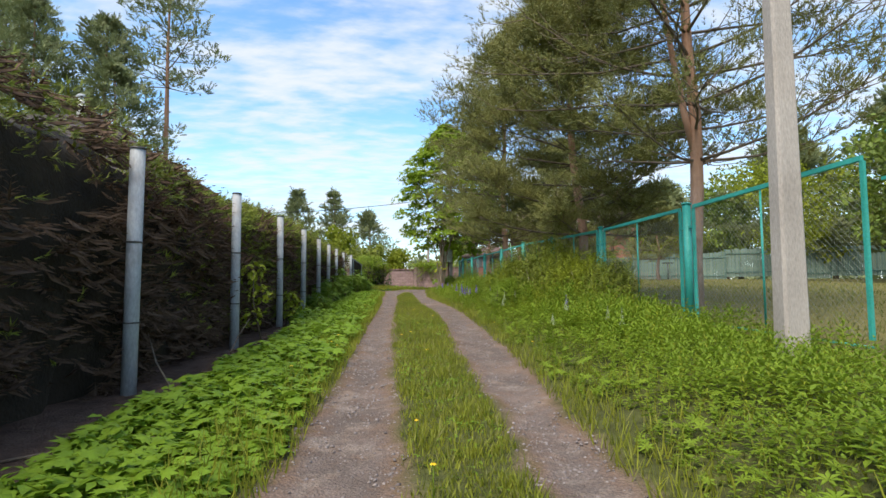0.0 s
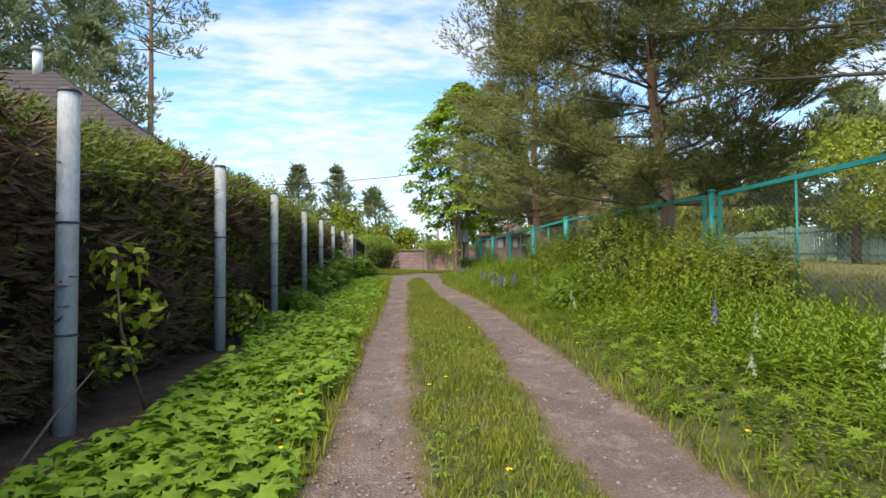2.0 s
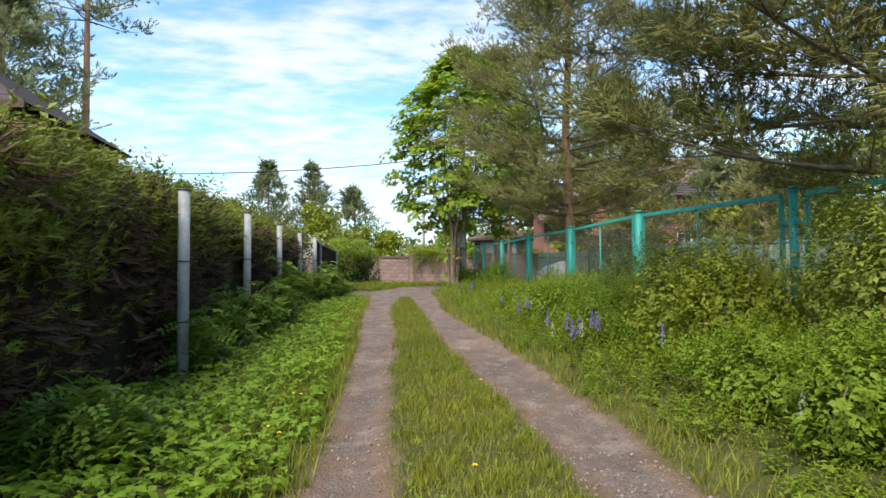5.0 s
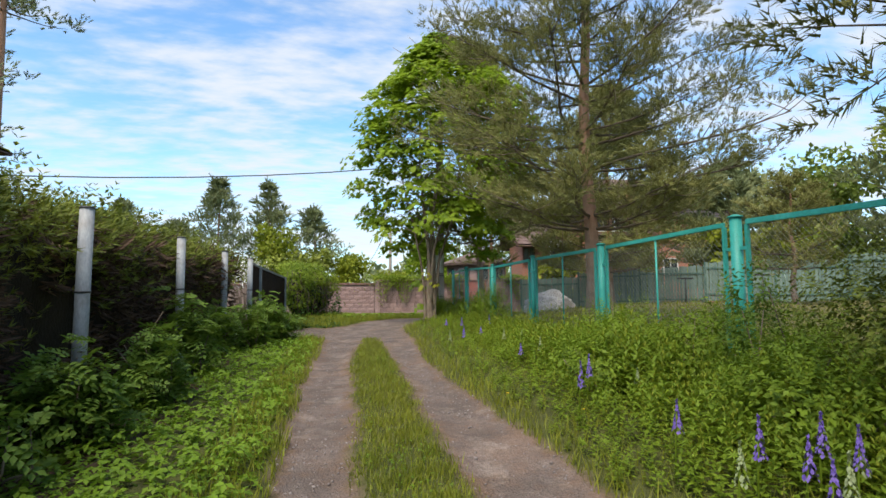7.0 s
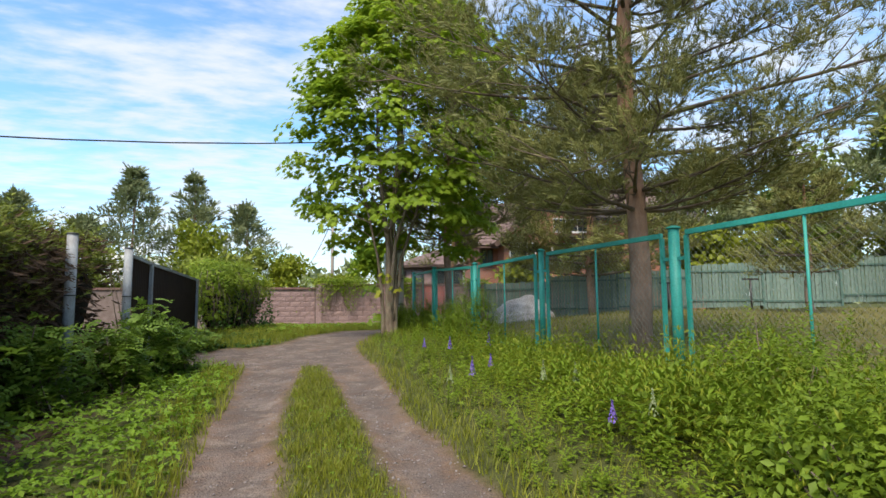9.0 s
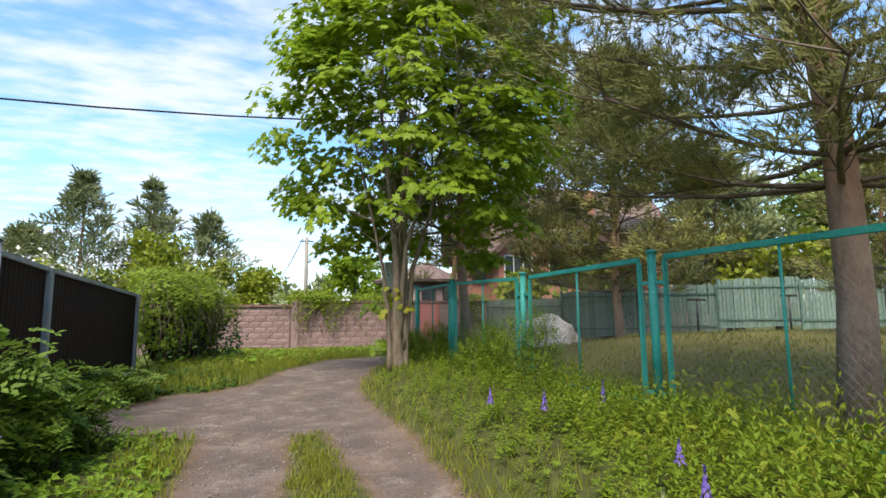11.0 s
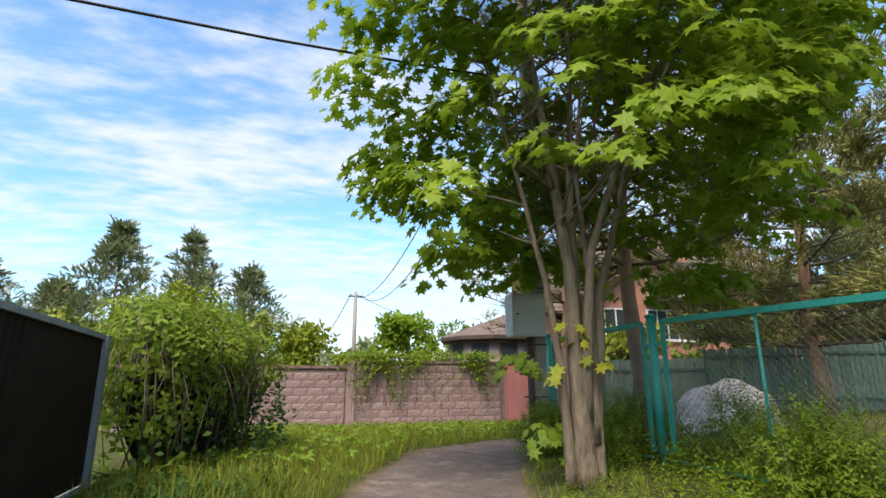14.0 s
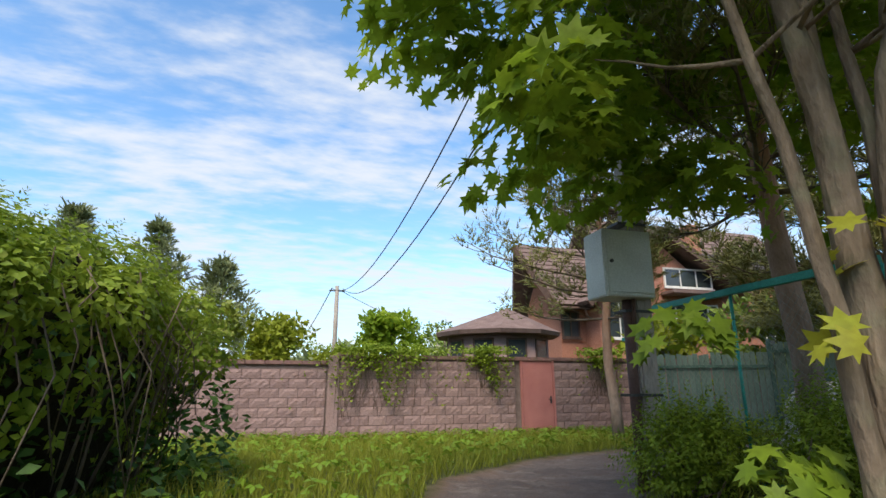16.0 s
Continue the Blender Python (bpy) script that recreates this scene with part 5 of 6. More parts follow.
def bush(name, x, y, blobs, n, mat, tpl, size, label, seed, stems=14, category="bush", group="", height=1.0, tilt=70):
    r = np.random.default_rng(seed)
    z = g1(x, y)
    t = thing(name, x, y, z - 0.02, label, category, group)
    P, d = leaf_cloud(blobs, n, r)
    keep = P[:, 2] > 0.03
    P, d = P[keep], d[keep]
    turns = toward(d * 0.8 + r.normal(0, 0.35, d.shape) + np.array([0, 0, 0.8])) if tpl is SPRIG_FINE or tpl is SPRIG else facing(d, r, 0.7, 0.5) if tilt > 60 else rand_rot(len(P), tilt, r)
    scatter("foliage", *tpl, P, turns, r.uniform(0.7, 1.3, len(P)) * size, mat, t)
    bm = bmesh.new()
    for k in range(stems):
        b = blobs[r.integers(0, len(blobs))]
        e = Vector(b[:3]) + Vector(r.normal(0, 0.45, 3) * np.array(b[3:]))
        s = Vector((b[0] * 0.6 + r.normal() * 0.12, b[1] * 0.6 + r.normal() * 0.12, 0))
        tube(bm, [s, s.lerp(e, 0.5) + Vector(r.normal(0, 0.05, 3)), e], [0.014, 0.01, 0.005], 4)
    tagged(part("stemwork", bm, M_TWIG, t), kind="stuff")
    return t


def mound(rx, ry, h, seed, k=9):
    r = np.random.default_rng(seed)
    out = []
    for i in range(k):
        a, q = r.uniform(0, 6.28), r.uniform(0.1, 0.75)
        hh = h * (1 - 0.45 * q * q) * r.uniform(0.8, 1.08)
        out.append((rx * q * math.cos(a), ry * q * math.sin(a), hh * 0.52, rx * 0.42, ry * 0.42, hh * 0.5))
    return out


BUSHES = [(4.0, 10.9, 0.7, 0.8, 1.3), (3.75, 11.9, 0.9, 1.1, 1.6), (3.4, 13.6, 1.1, 1.2, 1.9), (3.9, 15.0, 0.9, 1.2, 2.05), (2.95, 15.4, 1.0, 1.1, 1.45), (3.5, 17.2, 1.0, 1.3, 1.6), (2.7, 17.6, 0.8, 1.1, 0.85), (3.4, 19.4, 0.9, 1.3, 1.1), (2.5, 19.8, 0.8, 1.1, 0.8), (3.2, 21.4, 0.9, 1.2, 1.0), (2.5, 13.2, 0.6, 0.7, 0.8), (2.4, 14.2, 0.5, 0.7, 0.65)]
for i, (x, y, rx, ry, h) in enumerate(BUSHES):
    leaf = M_WEED_R if i > 5 else (M_BUSH, M_BUSH, M_HEDGE_GREEN)[i % 3] if i else M_HEDGE_GREEN
    blobs = mound(rx, ry, h, 50 + i, 12)
    b = bush("bush", x, y, blobs, 1250 if i < 6 else 750, leaf, SPRIG, 0.17, "rounded yellow-green leafy shrub along the fence", 70 + i, 20, "bush", "shrubs along the fence")
    r = np.random.default_rng(170 + i)
    P, d = leaf_cloud(blobs, 5200 if i < 6 else 3000, r, 0.7)
    P, d = P[P[:, 2] > 0.03] * 0.97, d[P[:, 2] > 0.03]
    scatter("inner_foliage", *LEAF2, P, facing(d, r, 0.8, 0.35), r.uniform(0.045, 0.075, len(P)), leaf, b)


def vine_bush():
    x, y = -2.75, 34.0
    blobs = [(0.0, -0.5, 1.66, 0.55, 0.55, 0.22), (-0.1, 0.3, 1.82, 0.7, 0.8, 0.24), (0.2, 1.1, 1.85, 0.7, 0.8, 0.24), (0.6, 1.7, 1.62, 0.6, 0.7, 0.24), (-0.3, 0.2, 1.92, 0.5, 0.8, 0.2), (0.35, -0.7, 1.45, 0.3, 0.3, 0.25), (0.62, 0.5, 1.5, 0.35, 0.7, 0.25), (0.95, 1.9, 1.25, 0.4, 0.6, 0.3)]
    t = bush("vine_thicket", x, y, blobs, 480, M_VINE, SPRIG, 0.17, "dense climbing vine thicket hanging over the gate end", 91, 60, "bush")
    r = np.random.default_rng(92)
    P, d = leaf_cloud([b[:5] + (b[5] * 1.2,) for b in blobs], 6500, r, 0.6)
    scatter("top_foliage", *LEAF2, P, facing(d, r, 0.9, 0.35), r.uniform(0.06, 0.1, len(P)), M_VINE, t, "fresh green leaves over the top")
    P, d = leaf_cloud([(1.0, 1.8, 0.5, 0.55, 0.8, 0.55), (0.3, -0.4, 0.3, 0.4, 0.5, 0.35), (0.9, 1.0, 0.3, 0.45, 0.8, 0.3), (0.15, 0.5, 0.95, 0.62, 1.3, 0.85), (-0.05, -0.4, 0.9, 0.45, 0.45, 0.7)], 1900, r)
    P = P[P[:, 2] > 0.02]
    # added blob in near-black: the dark cavity under the leaves, given as colour
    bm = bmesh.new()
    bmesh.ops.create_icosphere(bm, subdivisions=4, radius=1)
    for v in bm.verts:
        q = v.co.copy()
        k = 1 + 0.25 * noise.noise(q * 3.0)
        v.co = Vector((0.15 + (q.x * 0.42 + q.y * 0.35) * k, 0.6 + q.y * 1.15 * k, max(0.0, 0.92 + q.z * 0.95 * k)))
    part("shade_core", bm, M_SHADE_CORE, t)
    bm = bmesh.new()
    for k in range(90):
        a = r.uniform(-2.6, 1.2)
        top = Vector((0.1 + 0.6 * math.cos(a) + 0.3 * math.sin(a), 0.5 + 1.4 * math.sin(a), r.uniform(1.2, 1.8)))
        out = Vector((math.cos(a), math.sin(a), 0)) * r.uniform(0.04, 0.3)
        drop = r.uniform(0.5, 1.5)
        tube(bm, [top, top + out + Vector((r.normal() * 0.05, r.normal() * 0.05, -drop * 0.4)), top + out * 0.9 + Vector((r.normal() * 0.1, r.normal() * 0.1, -min(drop, top.z)))], [0.008, 0.007, 0.005], 3)
    part("hanging_stemwork", bm, M_TWIG, t, "dry hanging stems")
    a = r.uniform(-2.6, 1.2, 700)
    hang = np.stack([0.1 + 0.66 * np.cos(a) + 0.3 * np.sin(a), 0.5 + 1.5 * np.sin(a), r.uniform(0.5, 1.65, 700)], 1) + r.normal(0, 0.07, (700, 3))
    scatter("hanging_foliage", *TRIFOIL, hang, facing(np.stack([np.cos(a), np.sin(a), -0.3 + 0 * a], 1), r, 0.2, 0.3), r.uniform(0.05, 0.11, 700), M_VINE, t, "leaves on hanging shoots")
    # lower leaves get a darker green, so shade under the thicket is in the colour
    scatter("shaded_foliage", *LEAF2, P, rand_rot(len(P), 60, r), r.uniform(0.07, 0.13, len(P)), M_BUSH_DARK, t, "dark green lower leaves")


vine_bush()
bush("flowering_bush", -4.1, 31.0, [(0, 0, 1.75, 0.7, 1.1, 0.45), (0.1, 0.7, 1.7, 0.6, 0.7, 0.45)], 520, M_WHITE_FL, LEAF2, 0.07, "shrub covered in white blossom behind the gate", 95, 25)
for i, (x, y, h) in enumerate([(-2.3, 7.95, 1.25), (-2.4, 10.8, 0.7)]):
    bush("sapling", x, y, [(0, 0, h * 0.85, 0.16, 0.22, h * 0.14), (0.05, 0.1, h * 0.6, 0.2, 0.25, h * 0.12), (0, -0.05, h * 0.35, 0.16, 0.2, h * 0.1)], 150, M_BUSH, LEAF2, 0.09, "thin green sapling at the hedge foot", 140 + i, 1, "bush", "saplings at the hedge foot")
bush("shrub", 2.3, 33.85, mound(0.55, 0.6, 0.7, 131, 7), 900, M_WEED_R, SPRIG, 0.2, "small green leafy shrub at the pole foot", 132, 12)
bush("shrub", 3.4, 33.3, mound(0.5, 0.6, 1.0, 133, 6), 450, M_WEED_R, SPRIG, 0.19, "loose leafy shrub beside the teal fence", 134, 12)
for i, (x, y, h) in enumerate([(3.1, 28.9, 1.25), (2.75, 32.9, 0.7), (3.75, 31.8, 0.95), (2.9, 30.2, 0.7)]):
    bush("shrub", x, y, mound(0.45, 0.6, h, 150 + i, 7), 420, M_WEED_R, SPRIG, 0.19, "loose leafy shrub beside the teal fence", 160 + i, 12, "bush", "shrubs beside the fence")
bush("shrub", 3.3, 30.6, mound(0.4, 0.8, 0.9, 135, 6), 420, M_WEED_R, SPRIG, 0.19, "loose leafy shrub beside the teal fence", 136, 12)
bush("sapling", 3.0, 18.4, [(0, 0, 1.05, 0.22, 0.25, 0.25), (0.05, 0.1, 0.7, 0.3, 0.3, 0.25), (0, -0.05, 0.35, 0.25, 0.25, 0.2)], 170, M_ROWAN, SPRIG, 0.22, "slender leafy sapling in front of the teal post", 145, 4)
for i, (x, y, h) in enumerate([(-2.75, 18.8, 0.9), (-2.7, 20.3, 0.9), (-2.9, 22.0, 1.2), (-3.0, 24.3, 1.05), (-2.55, 26.4, 1.15), (-2.35, 27.3, 0.8), (-2.7, 25.4, 0.95), (-2.75, 29.9, 0.5), (-2.45, 13.9, 0.5), (-2.85, 16.5, 0.75), (-2.8, 17.6, 0.85)]):
    bush("rowan_sapling", x, y, mound(0.42, 0.55, h, 110 + i, 7), 330, M_ROWAN, FEATHER, 0.17, "loose feathery-leaved sapling at the foot of the hedge", 120 + i, 14, "bush", "saplings along the hedge foot", tilt=45)


def far_tree(x, y, H, w, seed, n=2600, mat=None, label="rounded broadleaf tree far behind the wall", size=0.5):
    r = np.random.default_rng(seed)
    t = thing("tree", x, y, g1(x, y) - 0.1, label, "tree", "far trees")
    part("trunk", a_tube([(0, 0, 0), (0.1, 0, H * 0.5), (0, 0, H * 0.8)], [0.2, 0.14, 0.06], 8), M_TWIG, t)
    blobs = [(r.normal(0, w * 0.32), r.normal(0, w * 0.32), H * r.uniform(0.3, 0.86), w * r.uniform(0.3, 0.5), w * r.uniform(0.3, 0.5), H * r.uniform(0.1, 0.17)) for k in range(12)]
    P, d = leaf_cloud(blobs, n, r)
    scatter("crown", *LEAF2, P, rand_rot(n, None, r), r.uniform(0.6, 1.3, n) * size, mat or M_FAR_LEAF, t)


far_tree(20.0, 28.0, 7.5, 3.0, 208, 5200, M_BUSH, "bright leafy tree at the back of the lawn", 0.19)
far_tree(21.5, 21.5, 8.5, 3.4, 206, 3600, M_FAR_LEAF, "tall leafy tree at the edge of the lawn", 0.3)
far_tree(25.0, 39.5, 8.5, 3.6, 207, 3000, M_FAR_LEAF, "leafy tree behind the board fence", 0.36)
far_tree(6.5, 70, 7.6, 2.6, 201, 2600, M_MAPLE)
far_tree(15.0, 85, 9.0, 4.5, 202)
far_tree(25.0, 92, 11.5, 4.5, 203)
far_tree(-8.5, 62, 8.0, 2.2, 204, 2200, M_BUSH, size=0.4)
for i, (x, y, H, w) in enumerate([(-4.5, 52, 4.6, 2.6), (-1.2, 53, 4.3, 2.4), (-7.5, 50, 4.2, 2.4), (1.6, 55, 3.6, 1.8), (-11, 51, 4.6, 2.6), (-15, 49, 5.0, 2.6)]):
    far_tree(x, y, H, w, 210 + i, 2600, M_BUSH if i % 2 else M_HEDGE_GREEN, "big rounded shrub behind the block wall", 0.28)
for i, (x, y, H, w) in enumerate([(15, 44, 4.2, 2.4), (19, 40, 4.5, 2.8), (23, 38, 5.0, 2.8), (27, 35.5, 5.0, 3.0), (31, 33, 6.0, 3.0), (11, 46, 4.0, 2.2), (30, 24, 8, 4), (36, 28, 9, 4), (26, 44, 9, 4), (33, 40, 10, 4)]):
    far_tree(x, y, H, w, 230 + i, 2600, M_BUSH if i % 2 else M_FAR_LEAF, "leafy tree behind the board fence", 0.36)


def woods():
    r = np.random.default_rng(260)
    n = 26000
    a = r.uniform(-1.5, 1.6, n)
    d = r.uniform(110, 150, n)
    x, y = d * np.sin(a), d * np.cos(a) + 5
    top = 5.0 + 2.5 * np.sin(a * 37) + 2.0 * np.sin(a * 91 + 1) + 1.5 * np.sin(a * 11)
    z = 0.4 + (top) * r.uniform(0, 1, n) ** 0.7
    stuff(scatter("far_woods", *LEAF2, np.stack([x, y, z], 1), rand_rot(n, None, r), r.uniform(0.9, 2.2, n), M_NEEDLE_HAZED), "low band of dark far woods", "woods")


woods()


# ---------------------------------------------------------------- covered heap behind the fence
def covered_heap():
    t = thing("covered_heap", 7.5, 36.4, g1(7.5, 36.4) - 0.05, "heap under a pale crumpled plastic cover behind the fence", "heap")
    bm = bmesh.new()
    bmesh.ops.create_icosphere(bm, subdivisions=5, radius=1)
    for v in bm.verts:
        q = v.co.copy()
        k = 1 + 0.22 * noise.noise(q * 1.5 + Vector((3, 0, 1))) + 0.09 * noise.noise(q * 4.5) + 0.05 * abs(noise.noise(q * 9))
        v.co = Vector((q.x * 1.2 * k, q.y * 0.95 * k, max(-0.02, q.z * (1.02 + 0.1 * q.x) * k)))
    part("cover", bm, M_ROCK, t)
    bm = bmesh.new()
    bmesh.ops.create_icosphere(bm, subdivisions=4, radius=1)
    for v in bm.verts:
        q = v.co.copy()
        k = 1 + 0.2 * noise.noise(q * 2.5 + Vector((4, 1, 2)))
        v.co = Vector((0.95 + q.x * 0.8 * k, -1.0 + q.y * 0.45 * k, max(-0.02, q.z * 0.22 * k)))
    part("loose_sheet", bm, M_ROCK, t)
    part("board", a_box(0.0, -1.75, 0.02, 2.2, -1.55, 0.07), M_POLE_WOOD, t)


covered_heap()


# ---------------------------------------------------------------- verges
def not_path(x, y, margin=0.0):
    return inside(x, y) < -margin


def grow_grass():
    r = np.random.default_rng(301)

    def near(y):
        return 1.0 - 0.6 * smooth(y, 18, 34)

    def blades(n, x0, x1, y0, y1, keep, h0, h1, mat, name, label, w=1.0):
        P = spots(n, x0, x1, y0, y1, keep, r)
        S = r.uniform(h0, h1, len(P))
        S3 = np.stack([S * 0 + 0.12 * w * r.uniform(0.7, 1.4, len(P)), S, S], 1)
        stuff(scatter(name, *BLADE, P, rand_rot(len(P), 28, r), S3, mat), label, "grass")

    clump = lambda x, y: 0.5 + 0.5 * np.sin(2.3 * y + 4 * x + 1.5 * np.sin(5.1 * x - 3.7 * y)) * np.sin(5.9 * y - 3 * x)
    mid = lambda x, y: not_path(x, y, -0.11) * (x > np.interp(y, RY, RL2) - 0.06) * (x < np.interp(y, RY, RR1) + 0.06) * (y < 28) * (0.25 + 0.75 * clump(x, y)) * np.where(inside(x, y) > 0.02, 0.12, np.where(inside(x, y) > -0.06, 0.4, 1.0))
    blades(150000, -0.8, 0.9, 1.2, 28.3, mid, 0.02, 0.07, M_GRASS, "grass_strip", "bright green grass strip between the ruts")
    tuft = lambda x, y: mid(x, y) * (clump(x, y) > 0.6)
    blades(90000, -0.8, 0.9, 1.2, 28.3, tuft, 0.05, 0.13, M_GRASS, "grass_strip", "taller grass tufts between the ruts", 0.8)
    blades(30000, -0.8, 0.9, 1.2, 28.3, mid, 0.03, 0.14, M_GRASS_DRY, "dry_grass", "dry straw between the ruts", 0.8)
    side = lambda x, y: not_path(x, y, -0.1) * (x < left_edge(y) + 0.1) * (x > left_edge(y) - 0.45) * near(y) * (0.3 + 0.7 * clump(x, y))
    blades(90000, -2.6, -0.5, 0.8, 33, side, 0.04, 0.20, M_GRASS, "verge_grass", "grass along the lane edge")
    side2 = lambda x, y: not_path(x, y, -0.1) * (x > right_edge(y) - 0.1) * np.where(x < right_edge(y) + 0.3, 1.0, 0.45) * near(y) * (y < 36) * (0.3 + 0.7 * clump(x, y))
    blades(105000, 0.6, 4.8, -1.0, 36, side2, 0.04, 0.18, M_GRASS, "verge_grass", "tall grass on the verge")
    blades(14000, 0.6, 3.0, 1.2, 34, lambda x, y: side2(x, y) * (x < right_edge(y) + 0.9), 0.05, 0.17, M_GRASS_DRY, "dry_grass", "dry straw on the verge", 0.8)
    lawn = lambda x, y: (x > right_edge(y) + 2.9) * (1 - 0.75 * smooth(x, 8, 18)) * (y < 40)
    blades(36000, 4.0, 22, 4, 40, lawn, 0.04, 0.12, M_GRASS_DRY, "lawn_grass", "thin dry lawn grass", 2.2)
    end = lambda x, y: not_path(x, y, 0.0) * (x > -3.0) * (y > 29.8) * ((x < right_edge(y) - 1.2) | (y > 38))
    blades(85000, -3.0, 10, 29.8, 44, end, 0.08, 0.30, M_GRASS, "verge_grass", "rank grass at the foot of the block wall", 1.0)


grow_grass()


def grow_weeds():
    r = np.random.default_rng(311)

    def patch(n, x0, x1, y0, y1, keep, tpl, h0, h1, s0, s1, mat, name, label, tilt=38, layers=(0.3, 0.45, 0.6, 0.75, 0.88, 1.0)):
        P = spots(n, x0, x1, y0, y1, keep, r)
        h = r.uniform(h0, h1, len(P)) * (0.55 + 0.45 * smooth(P[:, 1], 5, 12)) * (1 - 0.55 * smooth(P[:, 1], 24, 28)) * (0.75 + 0.35 * np.sin(P[:, 0] * 2.3 + 1.1 * P[:, 1]) * np.sin(1.7 * P[:, 1]))
        P[:, 2] += h * r.choice(layers, len(P))
        stuff(scatter(name, *tpl, P, rand_rot(len(P), tilt, r), r.uniform(s0, s1, len(P)) * (1 - 0.38 * smooth(P[:, 1], 9, 15)), mat), label, "weeds")

    left = lambda x, y: (x < left_edge(y) - 0.02 - 0.1 * np.sin(4 * y) * np.sin(1.7 * y)) * (x > HX(y) + 0.05 + 0.55 * (1 - smooth(y, 9.5, 13)) + 0.1 * np.sin(2.7 * y)) * (y < 28.3) * (1 - 0.45 * smooth(y, 12, 26)) * not_path(x, y, 0.02)
    patch(9500, -3.2, -0.8, -1.0, 16, lambda x, y: left(x, y) * (1 - smooth(y, 11, 15)), LOBED, 0.08, 0.30, 0.075, 0.15, M_WEED, "ground_cover_weeds", "lobed bright green leaves beside the lane", 30, (0.7, 0.85, 1.0))
    patch(34000, -3.4, -0.8, -1.5, 28.3, left, TRIFOIL, 0.04, 0.25, 0.05, 0.115, M_WEED, "ground_cover_weeds", "lush bright green leafy ground cover beside the lane")
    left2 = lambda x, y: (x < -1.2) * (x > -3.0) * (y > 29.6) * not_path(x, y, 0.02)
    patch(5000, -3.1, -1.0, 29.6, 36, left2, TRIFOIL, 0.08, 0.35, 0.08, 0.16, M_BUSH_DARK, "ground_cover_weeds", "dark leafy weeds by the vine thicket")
    right = lambda x, y: (x > right_edge(y) + 0.17 + 0.12 * np.sin(2 * y) + 0.08 * np.sin(5.3 * y)) * (x < right_edge(y) + 3.3) * (1 - 0.5 * smooth(y, 14, 30)) * (y < 35.5) * np.where(y > 27, 0.8, 1.0)
    def stand(n, x0, x1, y0, y1, keep, tpl, low, high, mat, name, label, tilt=16, wide=1.0):
        """Upright leafy stalks, shorter at the lane's edge, in drifts of differing height."""
        P = spots(n, x0, x1, y0, y1, keep, r)
        x, y = P[:, 0], P[:, 1]
        rise = smooth(x - right_edge(y), 0.1, 1.5) * (0.5 + 0.5 * smooth(y, 5, 12)) * (1 - 0.5 * smooth(y, 20, 26))
        drift = 0.8 + 0.3 * np.sin(2.1 * x + 1.3 * y) * np.sin(1.6 * y - 0.7 * x) + 0.15 * np.sin(5 * x + 4 * y)
        h = (low + (high - low) * rise) * drift * r.uniform(0.75, 1.2, len(P))
        S = np.stack([(0.14 + 0.54 * h) * wide, (0.14 + 0.54 * h) * wide, h], 1)
        stuff(scatter(name, *tpl, P, rand_rot(len(P), tilt, r), S, mat), label, "weeds")

    stand(16500, 1.0, 4.9, -1.5, 35.5, right, SPRIG, 0.13, 0.6, M_WEED_R, "verge_weeds", "dense green nettles and weeds on the verge")
    stand(7000, 1.0, 4.9, -1.5, 35.5, lambda x, y: right(x, y) * (0.3 + 0.7 * smooth(y, 7, 12)), SPRIG_FINE, 0.15, 0.82, M_BUSH, "verge_weeds", "fine-leaved yellow-green weeds on the verge", 18, 0.68)
    thin = lambda x, y: 0.15 + 0.85 * smooth(wob(x * 0.9 + 2, y * 0.8), 0.0, 0.5)
    stand(1500, 3.4, 7.6, 22, 35, thin, SPRIG_FINE, 0.16, 0.62, M_BUSH, "lawn_weeds", "thin pale weeds on the rough lawn behind the fence", 14, 0.6)
    patch(7000, 1.0, 4.9, 1.0, 35.5, right, PALM, 0.12, 0.46, 0.04, 0.078, M_WEED_R, "lupin_leaves", "palmate lupin leaves on the verge", 30)
    mid = lambda x, y: (x > np.interp(y, RY, RL2)) * (x < np.interp(y, RY, RR1)) * (inside(x, y) < -0.03) * (0.15 + 0.85 * smooth(wob(x * 2 + 5, y * 1.6), -0.1, 0.6))
    patch(16000, -0.6, 0.65, 1.0, 28, mid, TRIFOIL, 0.03, 0.12, 0.015, 0.035, M_WEED, "strip_clover", "low clover and leafy weeds between the ruts")
    tall = lambda x, y: (x > right_edge(y) + 1.2) * (x < right_edge(y) + 3.0) * (y > 16) * (y < 26)
    patch(8000, 1.5, 4.5, 16, 27, tall, FEATHER, 0.2, 0.8, 0.06, 0.11, M_BUSH, "tall_weeds", "tall feathery weeds in front of the fence", 50, (0.3, 0.55, 0.8, 1.0))

    foot = lambda x, y: (x > right_edge(y) + 1.9 - 0.25 * smooth(y, 29, 32)) * (x < right_edge(y) + 3.0) * (0.2 + 0.8 * smooth(wob(x, y * 1.3), -0.2, 0.4))
    patch(8000, 2.2, 4.4, 25, 33, foot, FEATHER, 0.3, 1.15, 0.05, 0.09, M_WEED_R, "fence_foot_weeds", "thin feathery weeds at the foot of the fence", 50, (0.2, 0.4, 0.6, 0.8, 1.0))


grow_weeds()


def wall_foot_weeds():
    r = np.random.default_rng(315)
    P = spots(3500, -3.5, 9, 33, 43.9, lambda x, y: not_path(x, y, 0.1) * ((x < right_edge(y) - 1.5) | (y > 38.5)), r)
    P[:, 2] += r.uniform(0.05, 0.25, len(P))
    stuff(scatter("wall_foot_weeds", *TRIFOIL, P, rand_rot(len(P), 40, r), r.uniform(0.05, 0.11, len(P)), M_WEED), "low leafy weeds in the grass by the wall", "weeds")


wall_foot_weeds()


